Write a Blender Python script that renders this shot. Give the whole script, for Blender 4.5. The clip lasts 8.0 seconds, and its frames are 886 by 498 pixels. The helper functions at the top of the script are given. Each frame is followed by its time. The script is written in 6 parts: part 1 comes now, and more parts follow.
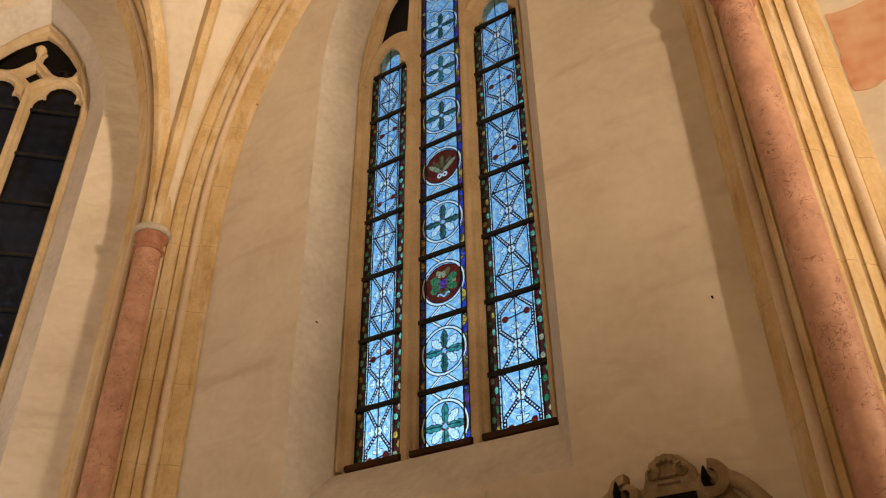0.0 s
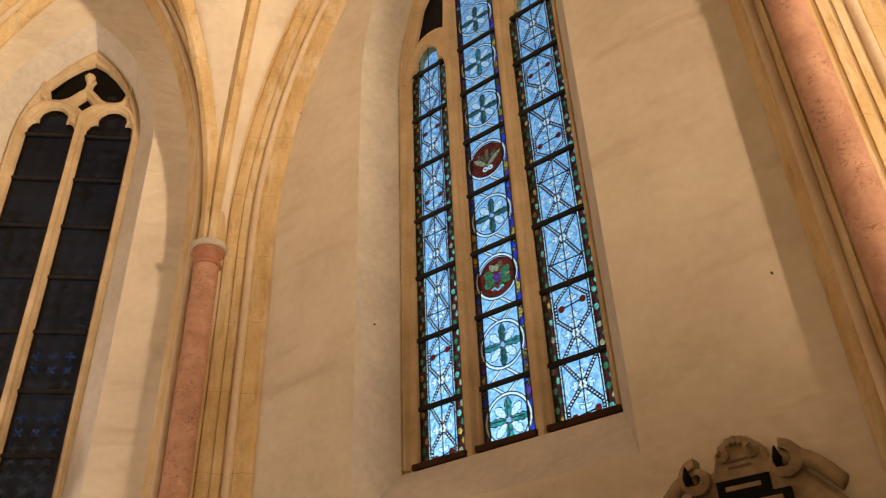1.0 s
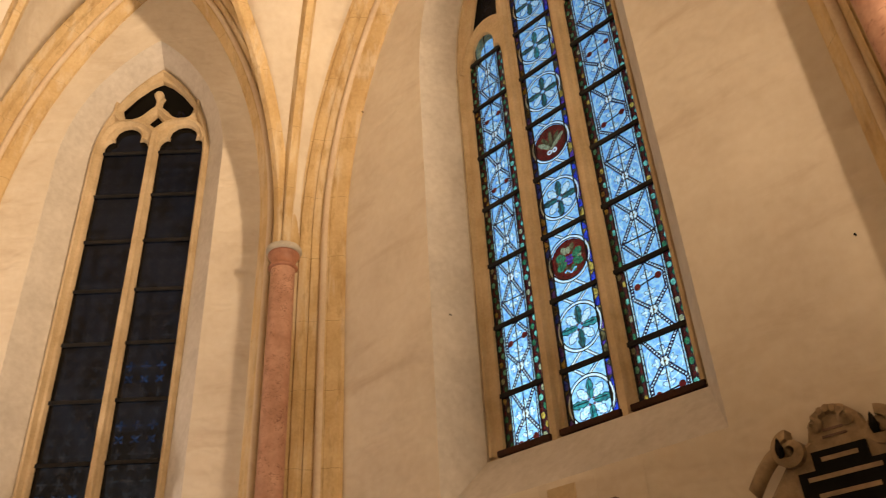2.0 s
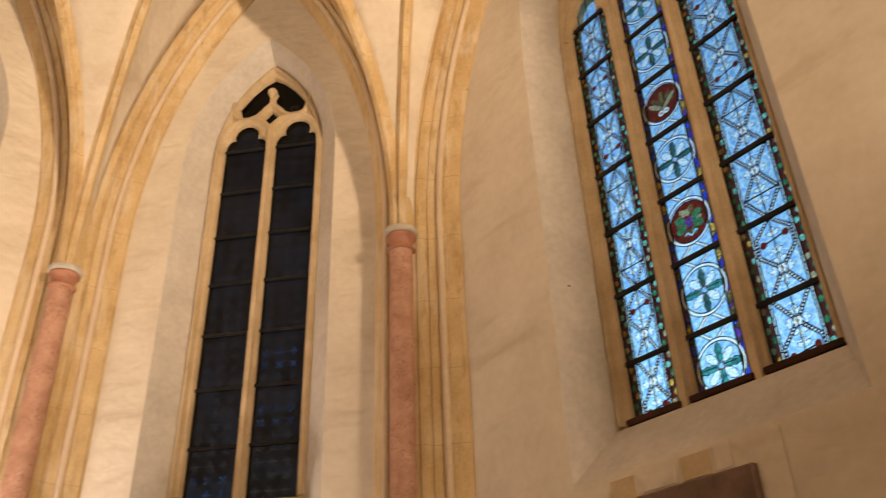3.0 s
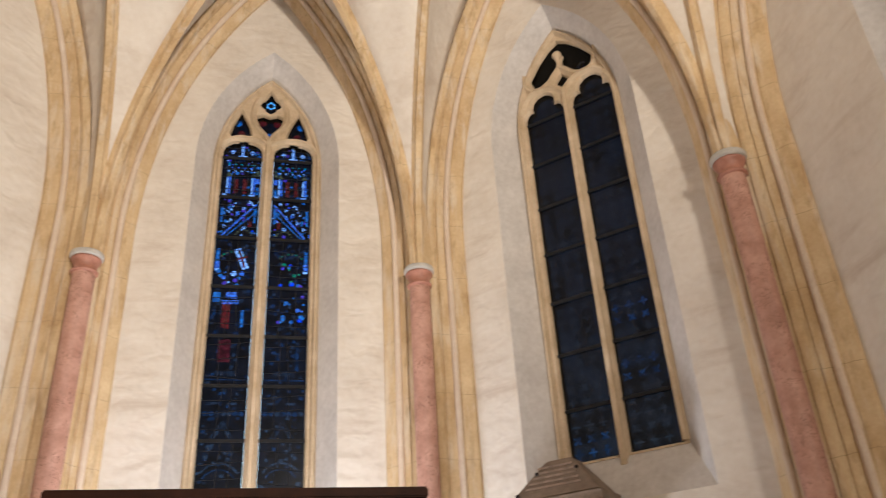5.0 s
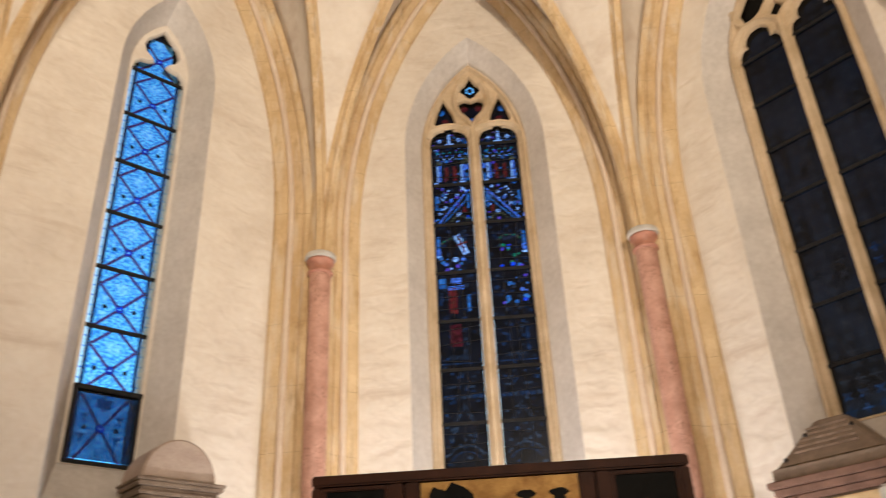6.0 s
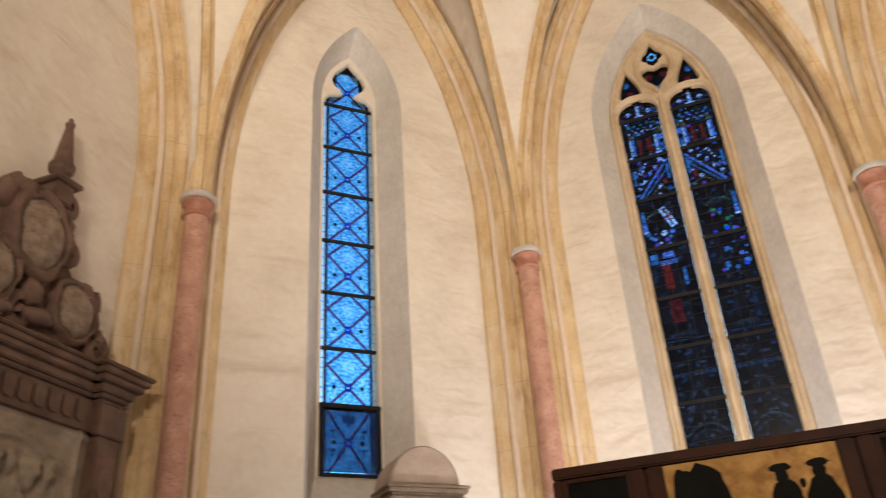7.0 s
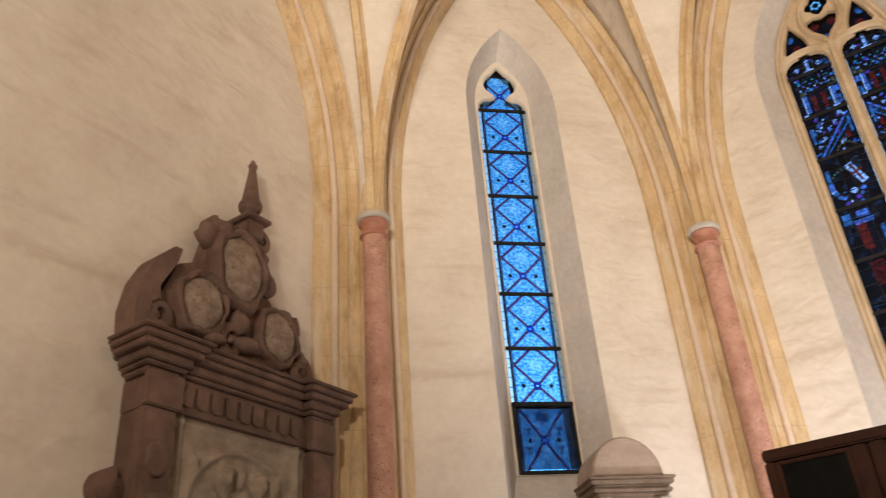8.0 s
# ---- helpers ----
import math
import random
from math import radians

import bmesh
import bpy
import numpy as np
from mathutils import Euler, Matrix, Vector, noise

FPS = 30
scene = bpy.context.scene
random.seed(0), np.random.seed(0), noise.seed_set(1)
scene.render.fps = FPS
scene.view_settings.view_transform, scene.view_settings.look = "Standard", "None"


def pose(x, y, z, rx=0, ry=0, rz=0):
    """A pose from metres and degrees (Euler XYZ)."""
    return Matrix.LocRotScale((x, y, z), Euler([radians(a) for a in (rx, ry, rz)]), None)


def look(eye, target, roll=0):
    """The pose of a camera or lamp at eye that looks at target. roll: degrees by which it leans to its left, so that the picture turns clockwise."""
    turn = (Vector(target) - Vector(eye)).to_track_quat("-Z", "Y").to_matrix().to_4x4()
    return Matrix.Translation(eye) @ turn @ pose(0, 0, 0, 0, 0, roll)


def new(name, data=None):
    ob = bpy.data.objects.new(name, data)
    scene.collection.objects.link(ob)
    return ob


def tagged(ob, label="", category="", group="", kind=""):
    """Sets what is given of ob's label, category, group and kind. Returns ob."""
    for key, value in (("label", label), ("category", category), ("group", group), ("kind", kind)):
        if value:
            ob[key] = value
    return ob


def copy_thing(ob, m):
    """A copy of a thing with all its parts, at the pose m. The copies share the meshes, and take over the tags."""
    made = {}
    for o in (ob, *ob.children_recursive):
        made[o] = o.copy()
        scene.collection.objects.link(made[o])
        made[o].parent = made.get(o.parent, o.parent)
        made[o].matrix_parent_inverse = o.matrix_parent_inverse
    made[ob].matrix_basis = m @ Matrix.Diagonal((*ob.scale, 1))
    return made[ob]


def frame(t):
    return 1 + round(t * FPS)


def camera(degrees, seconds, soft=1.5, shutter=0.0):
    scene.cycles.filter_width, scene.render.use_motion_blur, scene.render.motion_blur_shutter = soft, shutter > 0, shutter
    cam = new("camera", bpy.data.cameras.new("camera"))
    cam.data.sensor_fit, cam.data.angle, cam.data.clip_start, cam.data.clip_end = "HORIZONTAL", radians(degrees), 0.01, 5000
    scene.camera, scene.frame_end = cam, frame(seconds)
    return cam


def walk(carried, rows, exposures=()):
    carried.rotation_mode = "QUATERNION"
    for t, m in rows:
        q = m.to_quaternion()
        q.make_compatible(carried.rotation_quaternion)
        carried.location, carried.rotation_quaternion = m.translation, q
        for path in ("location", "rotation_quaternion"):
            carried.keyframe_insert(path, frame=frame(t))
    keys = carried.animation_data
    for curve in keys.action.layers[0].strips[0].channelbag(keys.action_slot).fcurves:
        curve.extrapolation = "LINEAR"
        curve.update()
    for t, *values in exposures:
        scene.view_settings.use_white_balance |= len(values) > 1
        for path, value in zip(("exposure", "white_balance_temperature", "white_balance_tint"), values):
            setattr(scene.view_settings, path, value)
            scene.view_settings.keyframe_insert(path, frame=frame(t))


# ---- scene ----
cam = camera(57.06, 8.0, soft=1.1, shutter=0.4)
PATH = [
    (0.0, 0.412, -0.069, 1.747, 123.27, 0.61, -57.3),
    (0.5, 0.409, -0.08, 1.751, 123.07, 1.35, -54.99),
    (1.0, 0.405, -0.097, 1.769, 122.79, 2.13, -51.81),
    (2.5, 0.387, -0.101, 1.739, 121.97, 2.74, -41.7),
    (3.0, 0.39, -0.127, 1.74, 121.02, 2.03, -36.37),
    (3.5, 0.35, -0.183, 1.759, 119.61, 1.53, -28.33),
    (4.0, 0.323, -0.153, 1.769, 119.29, 2.2, -21.64),
    (5.5, 0.06, 0.041, 1.722, 118.9, 3.01, -4.63),
    (6.0, 0.033, 0.152, 1.718, 118.8, 2.48, 4.62),
    (6.5, 0.04, 0.203, 1.712, 118.91, 2.71, 13.2),
    (7.0, 0.066, 0.185, 1.719, 119.19, 3.42, 21.78),
    (7.5, 0.073, 0.144, 1.729, 119.41, 3.76, 29.63),
    (8.0, 0.042, 0.124, 1.698, 119.98, 3.85, 35.48),
]
walk(cam, [(t, pose(*r)) for t, *r in PATH],
     exposures=[(0.0, -0.22, 6950, 11), (1.0, -0.06, 7100, 12), (2.5, -0.02, 7250, 13), (3.0, -0.06, 6950, 13), (3.5, -0.08, 6400, 12), (4.0, -0.16, 5450, 11), (5.5, -0.05, 5000, 6), (6.0, -0.04, 5500, 8), (6.5, -0.10, 5550, 8), (7.0, -0.12, 5450, 8), (7.5, -0.16, 5450, 8), (8.0, -0.07, 5450, 9)])

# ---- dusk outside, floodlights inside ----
world = bpy.data.worlds.new("world")
scene.world = world
world.use_nodes = True
wn = world.node_tree.nodes
sky = wn.new("ShaderNodeTexSky")
sky.sky_type = 'NISHITA'
sky.sun_disc = False
sky.sun_elevation = radians(4)
sky.sun_rotation = radians(200)
world.node_tree.links.new(sky.outputs["Color"], wn["Background"].inputs["Color"])
wn["Background"].inputs["Strength"].default_value = 0.7


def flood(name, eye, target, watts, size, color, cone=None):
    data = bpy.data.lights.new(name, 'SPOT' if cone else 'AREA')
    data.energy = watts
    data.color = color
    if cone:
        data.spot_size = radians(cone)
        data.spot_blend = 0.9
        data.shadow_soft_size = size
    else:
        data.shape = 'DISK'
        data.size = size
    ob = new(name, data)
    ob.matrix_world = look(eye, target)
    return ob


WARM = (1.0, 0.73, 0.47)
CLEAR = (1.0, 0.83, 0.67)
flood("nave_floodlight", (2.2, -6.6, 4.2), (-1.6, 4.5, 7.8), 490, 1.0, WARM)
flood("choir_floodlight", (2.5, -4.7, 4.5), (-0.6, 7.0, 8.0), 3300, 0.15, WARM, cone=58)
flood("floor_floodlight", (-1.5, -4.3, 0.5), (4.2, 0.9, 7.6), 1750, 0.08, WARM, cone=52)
# Unseen mirror of the lamp above, added to brighten the north wall.
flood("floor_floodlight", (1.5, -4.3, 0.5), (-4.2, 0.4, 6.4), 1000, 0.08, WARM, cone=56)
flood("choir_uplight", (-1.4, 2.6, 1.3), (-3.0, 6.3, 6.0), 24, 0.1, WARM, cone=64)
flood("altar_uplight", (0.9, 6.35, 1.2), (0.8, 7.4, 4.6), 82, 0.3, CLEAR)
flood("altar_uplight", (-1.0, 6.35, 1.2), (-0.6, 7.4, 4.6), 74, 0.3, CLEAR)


# ---- materials ----
def material(name, base, dark, rough=0.8, scale=3.0, fine=60.0, bump=0.2, metal=0.0, spread=(0.35, 0.7), dist=0.01):
    m = bpy.data.materials.new(name)
    m.use_nodes = True
    nt = m.node_tree
    n, link = nt.nodes, nt.links.new
    b = n["Principled BSDF"]
    b.inputs["Roughness"].default_value = rough
    b.inputs["Metallic"].default_value = metal
    co = n.new("ShaderNodeTexCoord")
    big = n.new("ShaderNodeTexNoise")
    big.inputs["Scale"].default_value = scale
    big.inputs["Detail"].default_value = 6
    big.inputs["Roughness"].default_value = 0.62
    link(co.outputs["Object"], big.inputs["Vector"])
    ramp = n.new("ShaderNodeValToRGB")
    ramp.color_ramp.elements[0].position, ramp.color_ramp.elements[1].position = spread
    ramp.color_ramp.elements[0].color = (*dark, 1)
    ramp.color_ramp.elements[1].color = (*base, 1)
    link(big.outputs["Fac"], ramp.inputs["Fac"])
    small = n.new("ShaderNodeTexNoise")
    small.inputs["Scale"].default_value = fine
    small.inputs["Detail"].default_value = 4
    link(co.outputs["Object"], small.inputs["Vector"])
    mix = n.new("ShaderNodeMix")
    mix.data_type = 'RGBA'
    mix.blend_type = 'OVERLAY'
    mix.inputs["Factor"].default_value = 0.18
    link(ramp.outputs["Color"], mix.inputs["A"])
    link(small.outputs["Fac"], mix.inputs["B"])
    link(mix.outputs["Result"], b.inputs["Base Color"])
    bp = n.new("ShaderNodeBump")
    bp.inputs["Strength"].default_value = bump
    bp.inputs["Distance"].default_value = dist
    add = n.new("ShaderNodeMath")
    add.operation = 'MULTIPLY_ADD'
    add.inputs[1].default_value = 0.25
    link(small.outputs["Fac"], add.inputs[0])
    link(big.outputs["Fac"], add.inputs[2])
    link(add.outputs["Value"], bp.inputs["Height"])
    link(bp.outputs["Normal"], b.inputs["Normal"])
    return m


def plaster():
    m = material("lime_plaster", (0.78, 0.73, 0.65), (0.66, 0.60, 0.52), 0.9, 1.6, 16, 0.10, dist=0.02)
    nt = m.node_tree
    n, link = nt.nodes, nt.links.new
    co = n["Texture Coordinate"]
    mp = n.new("ShaderNodeMapping")
    mp.inputs["Scale"].default_value = (2.3, 2.3, 3.6)
    mp.inputs["Rotation"].default_value = (0, radians(18), 0)
    link(co.outputs["Object"], mp.inputs["Vector"])
    tr = n.new("ShaderNodeTexNoise")
    tr.inputs["Scale"].default_value = 1.7
    tr.inputs["Detail"].default_value = 1.6
    tr.inputs["Distortion"].default_value = 0.35
    link(mp.outputs["Vector"], tr.inputs["Vector"])
    ra = n.new("ShaderNodeValToRGB")
    ra.color_ramp.elements[0].position, ra.color_ramp.elements[1].position = 0.30, 0.80
    link(tr.outputs["Fac"], ra.inputs["Fac"])
    b2 = n.new("ShaderNodeBump")
    b2.inputs["Strength"].default_value = 0.33
    b2.inputs["Distance"].default_value = 0.045
    link(ra.outputs["Color"], b2.inputs["Height"])
    link(n["Bump"].outputs["Normal"], b2.inputs["Normal"])
    link(b2.outputs["Normal"], n["Principled BSDF"].inputs["Normal"])
    # brownish smears that run aslant over the old limewash
    sm = n.new("ShaderNodeMapping")
    sm.inputs["Rotation"].default_value = (0, radians(-28), 0)
    sm.inputs["Scale"].default_value = (0.55, 1.6, 2.4)
    link(co.outputs["Object"], sm.inputs["Vector"])
    st = n.new("ShaderNodeTexNoise")
    st.inputs["Scale"].default_value = 1.6
    st.inputs["Detail"].default_value = 6
    st.inputs["Roughness"].default_value = 0.6
    st.inputs["Distortion"].default_value = 0.4
    link(sm.outputs["Vector"], st.inputs["Vector"])
    mr = n.new("ShaderNodeMapRange")
    mr.inputs["From Min"].default_value, mr.inputs["From Max"].default_value = 0.56, 0.72
    mr.inputs["To Max"].default_value = 0.5
    link(st.outputs["Fac"], mr.inputs["Value"])
    mx = n.new("ShaderNodeMix")
    mx.data_type = 'RGBA'
    mx.inputs["B"].default_value = (0.50, 0.41, 0.32, 1)
    b = n["Principled BSDF"]
    link(b.inputs["Base Color"].links[0].from_socket, mx.inputs["A"])
    link(mr.outputs["Result"], mx.inputs["Factor"])
    link(mx.outputs["Result"], b.inputs["Base Color"])
    return m


def jointed(m, height=0.62):
    """Fine darker joints across the dressed stone, one about every two feet."""
    nt = m.node_tree
    n, link = nt.nodes, nt.links.new
    co = n["Texture Coordinate"]
    sep = n.new("ShaderNodeSeparateXYZ")
    link(co.outputs["Object"], sep.inputs["Vector"])
    wob = n.new("ShaderNodeMath")
    wob.operation = 'MULTIPLY_ADD'
    wob.inputs[1].default_value = 0.10
    link(n["Noise Texture"].outputs["Fac"], wob.inputs[0])
    link(sep.outputs["Z"], wob.inputs[2])
    pp = n.new("ShaderNodeMath")
    pp.operation = 'PINGPONG'
    pp.inputs[1].default_value = height / 2
    link(wob.outputs["Value"], pp.inputs[0])
    lt = n.new("ShaderNodeMath")
    lt.operation = 'LESS_THAN'
    lt.inputs[1].default_value = 0.0022
    link(pp.outputs["Value"], lt.inputs[0])
    mx = n.new("ShaderNodeMix")
    mx.data_type = 'RGBA'
    mx.inputs["B"].default_value = (0.40, 0.29, 0.16, 1)
    link(lt.outputs["Value"], mx.inputs["Factor"])
    link(n["Mix"].outputs["Result"], mx.inputs["A"])
    link(mx.outputs["Result"], n["Principled BSDF"].inputs["Base Color"])
    return m


M_PLASTER = plaster()
# Splay plaster: a greyer tone with the shade of the splays put into it.
M_REVEAL = material("shaded_grey_plaster", (0.655, 0.625, 0.595), (0.54, 0.515, 0.49), 0.9, 2.5, 20, 0.25, dist=0.02)
M_STONE = material("yellow_sandstone", (0.70, 0.55, 0.33), (0.52, 0.37, 0.19), 0.85, 2.2, 40, 0.35)
M_STONE = jointed(M_STONE)


def limewashed(m, wash=(0.74, 0.68, 0.57), amount=0.55):
    """Remains of an old limewash left in patches along the stone, and darker runs."""
    nt = m.node_tree
    n, link = nt.nodes, nt.links.new
    b = n["Principled BSDF"]
    old = b.inputs["Base Color"].links[0].from_socket
    for color, scale, stretch, lo, hi, amt in ((wash, 2.6, (3.0, 3.0, 0.5), 0.50, 0.66, amount), ((0.34, 0.22, 0.10), 5.0, (2.2, 2.2, 0.7), 0.53, 0.72, 0.7)):
        mp = n.new("ShaderNodeMapping")
        mp.inputs["Scale"].default_value = stretch
        link(n["Texture Coordinate"].outputs["Object"], mp.inputs["Vector"])
        tx = n.new("ShaderNodeTexNoise")
        tx.inputs["Scale"].default_value = scale
        tx.inputs["Detail"].default_value = 7
        tx.inputs["Roughness"].default_value = 0.65
        link(mp.outputs["Vector"], tx.inputs["Vector"])
        mr = n.new("ShaderNodeMapRange")
        mr.inputs["From Min"].default_value, mr.inputs["From Max"].default_value = lo, hi
        mr.inputs["To Max"].default_value = amt
        link(tx.outputs["Fac"], mr.inputs["Value"])
        mx = n.new("ShaderNodeMix")
        mx.data_type = 'RGBA'
        mx.inputs["B"].default_value = (*color, 1)
        link(mr.outputs["Result"], mx.inputs["Factor"])
        link(old, mx.inputs["A"])
        old = mx.outputs["Result"]
    link(old, b.inputs["Base Color"])
    return m


M_STONE = limewashed(M_STONE)
M_ROLL = material("whitewashed_stone", (0.72, 0.62, 0.50), (0.62, 0.50, 0.38), 0.85, 4, 50, 0.3)
M_PALE = material("pale_sandstone", (0.66, 0.54, 0.38), (0.47, 0.36, 0.22), 0.85, 3.2, 50, 0.35)
M_RED = material("red_marble", (0.60, 0.36, 0.28), (0.43, 0.235, 0.175), 0.55, 8, 45, 0.2)
def veined(m):
    """Short dark squiggles in the polished marble."""
    nt = m.node_tree
    n, link = nt.nodes, nt.links.new
    co = n["Texture Coordinate"]
    v = n.new("ShaderNodeTexNoise")
    v.inputs["Scale"].default_value = 17
    v.inputs["Detail"].default_value = 2
    v.inputs["Distortion"].default_value = 1.5
    link(co.outputs["Object"], v.inputs["Vector"])
    d = n.new("ShaderNodeMath")
    d.operation = 'SUBTRACT'
    d.inputs[1].default_value = 0.57
    link(v.outputs["Fac"], d.inputs[0])
    ab = n.new("ShaderNodeMath")
    ab.operation = 'ABSOLUTE'
    link(d.outputs["Value"], ab.inputs[0])
    lt = n.new("ShaderNodeMath")
    lt.operation = 'LESS_THAN'
    lt.inputs[1].default_value = 0.016
    link(ab.outputs["Value"], lt.inputs[0])
    gate = n.new("ShaderNodeTexNoise")
    gate.inputs["Scale"].default_value = 7
    link(co.outputs["Object"], gate.inputs["Vector"])
    gt = n.new("ShaderNodeMath")
    gt.operation = 'GREATER_THAN'
    gt.inputs[1].default_value = 0.47
    link(gate.outputs["Fac"], gt.inputs[0])
    mul = n.new("ShaderNodeMath")
    mul.operation = 'MULTIPLY'
    link(lt.outputs["Value"], mul.inputs[0])
    link(gt.outputs["Value"], mul.inputs[1])
    half = n.new("ShaderNodeMath")
    half.operation = 'MULTIPLY'
    half.inputs[1].default_value = 0.8
    link(mul.outputs["Value"], half.inputs[0])
    mx = n.new("ShaderNodeMix")
    mx.data_type = 'RGBA'
    mx.inputs["B"].default_value = (0.22, 0.10, 0.07, 1)
    link(half.outputs["Value"], mx.inputs["Factor"])
    link(n["Mix"].outputs["Result"], mx.inputs["A"])
    link(mx.outputs["Result"], n["Principled BSDF"].inputs["Base Color"])
    return m


M_RED = veined(M_RED)
# Darker red of the neck ring, with the bell's shade in the colour too.
M_CAPITAL = material("shaded_dark_red_marble", (0.50, 0.25, 0.18), (0.34, 0.15, 0.10), 0.5, 9, 45, 0.2)
M_TOMB = material("brownish_tomb_stone", (0.30, 0.235, 0.18), (0.18, 0.135, 0.10), 0.8, 7, 50, 0.4)
M_TOMBRED = material("reddish_tomb_stone", (0.25, 0.145, 0.105), (0.15, 0.085, 0.06), 0.75, 7, 50, 0.3)
M_TOMBPALE = material("pinkish_tomb_stone", (0.50, 0.42, 0.36), (0.38, 0.30, 0.25), 0.8, 5, 50, 0.4)
M_GREY = material("grey_stone", (0.60, 0.58, 0.54), (0.46, 0.44, 0.40), 0.8, 6, 60, 0.3)
M_BROWN = material("brown_stone", (0.205, 0.125, 0.095), (0.10, 0.060, 0.046), 0.7, 5, 50, 0.4)
M_RELIEF = material("pale_relief_stone", (0.38, 0.32, 0.25), (0.22, 0.175, 0.13), 0.75, 6, 50, 0.4)
M_SHIELD = material("dusty_brown_stone", (0.36, 0.28, 0.22), (0.18, 0.13, 0.095), 0.8, 11, 50, 0.6)
M_FLOOR = material("stone_floor", (0.22, 0.19, 0.16), (0.14, 0.12, 0.10), 0.6, 1.5, 30, 0.2)
M_WOOD = material("dark_wood", (0.060, 0.022, 0.012), (0.030, 0.011, 0.006), 0.55, 4, 60, 0.2)
M_LEAD = material("lead_and_iron", (0.02, 0.02, 0.022), (0.01, 0.01, 0.011), 0.7, 10, 90, 0.2)
M_BLACKPANEL = material("blackened_painting", (0.010, 0.010, 0.010), (0.005, 0.005, 0.005), 0.6, 6, 60, 0.1)
M_GOLD = material("gilded_ground", (0.46, 0.28, 0.08), (0.22, 0.11, 0.025), 0.5, 9, 60, 0.4, metal=0.4)
for mm, lev in ((M_WOOD, 0.15), (M_BLACKPANEL, 0.08), (M_GOLD, 0.3), (M_LEAD, 0.2)):
    mm.node_tree.nodes["Principled BSDF"].inputs["Specular IOR Level"].default_value = lev


def glass(name, color, dark, scale=18.0, gloss=0.04):
    m = bpy.data.materials.new(name)
    m.use_nodes = True
    nt = m.node_tree
    n, link = nt.nodes, nt.links.new
    n.remove(n["Principled BSDF"])
    out = n["Material Output"]
    co = n.new("ShaderNodeTexCoord")
    tex = n.new("ShaderNodeTexNoise")
    tex.inputs["Scale"].default_value = scale
    tex.inputs["Detail"].default_value = 5
    link(co.outputs["Object"], tex.inputs["Vector"])
    ramp = n.new("ShaderNodeValToRGB")
    ramp.color_ramp.elements[0].position, ramp.color_ramp.elements[1].position = 0.38, 0.62
    ramp.color_ramp.elements[0].color = (*dark, 1)
    ramp.color_ramp.elements[1].color = (*color, 1)
    link(tex.outputs["Fac"], ramp.inputs["Fac"])
    clear = n.new("ShaderNodeBsdfTransparent")
    link(ramp.outputs["Color"], clear.inputs["Color"])
    shine = n.new("ShaderNodeBsdfGlossy")
    shine.inputs["Roughness"].default_value = 0.25
    mix = n.new("ShaderNodeMixShader")
    mix.inputs[0].default_value = gloss
    link(clear.outputs[0], mix.inputs[1])
    link(shine.outputs[0], mix.inputs[2])
    link(mix.outputs[0], out.inputs["Surface"])
    return m


# ---- plan: three sides of an octagon closing a straight choir ----
S, Y0, WO = 3.157, 7.147, 0.42       # side between shaft axes, altar-side axis line, wall face behind it
K2 = S / math.sqrt(2)
XA = S / 2 + K2
Q = math.sqrt(0.5)
SIDES = {                            # middle of the wall face, outward normal
    "south": ((XA + WO, Y0 - K2 - S / 2), (1, 0)),
    "southeast": ((S / 2 + K2 / 2 + Q * WO, Y0 - K2 / 2 + Q * WO), (Q, Q)),
    "east": ((0, Y0 + WO), (0, 1)),
    "northeast": ((-S / 2 - K2 / 2 - Q * WO, Y0 - K2 / 2 + Q * WO), (-Q, Q)),
    "north": ((-XA - WO, Y0 - K2 - S / 2), (-1, 0)),
}
HALF = S / 2 + WO * math.tan(radians(22.5))      # half a wall face, corner to middle
U0 = 3.16                                        # straight pier on the long walls, along the south wall
TOP = 11.5


def side(name):
    (mx, my), (nx, ny) = SIDES[name]
    return Matrix(((ny, nx, 0, mx), (-nx, ny, 0, my), (0, 0, 1, 0), (0, 0, 0, 1)))


def mesh_of(bm, name, mat, smooth=False):
    bmesh.ops.recalc_face_normals(bm, faces=bm.faces)
    me = bpy.data.meshes.new(name)
    bm.to_mesh(me)
    bm.free()
    for mm in (mat if isinstance(mat, (list, tuple)) else [mat]):
        me.materials.append(mm)
    if smooth:
        me.shade_smooth()
    return me


def part(name, bm, mat, parent=None, label="", smooth=False, at=None):
    ob = new(name, mesh_of(bm, name, mat, smooth))
    if at is not None:
        ob.matrix_world = at
    if parent is not None:
        ob.parent = parent
    if label:
        ob["label"] = label
    return ob


def empty(name, m=None):
    ob = new(name)
    ob.empty_display_size = 0.2
    if m is not None:
        ob.matrix_world = m
    return ob


def box(bm, x0, x1, y0, y1, z0, z1, bevel=0.0):
    r = bmesh.ops.create_cube(bm, size=1.0)
    vs = r["verts"]
    for v in vs:
        v.co = Vector((x0 + (v.co.x + .5) * (x1 - x0), y0 + (v.co.y + .5) * (y1 - y0), z0 + (v.co.z + .5) * (z1 - z0)))
    if bevel:
        es = list({e for v in vs for e in v.link_edges})
        bmesh.ops.bevel(bm, geom=es, offset=bevel, segments=2, affect='EDGES')
    return vs


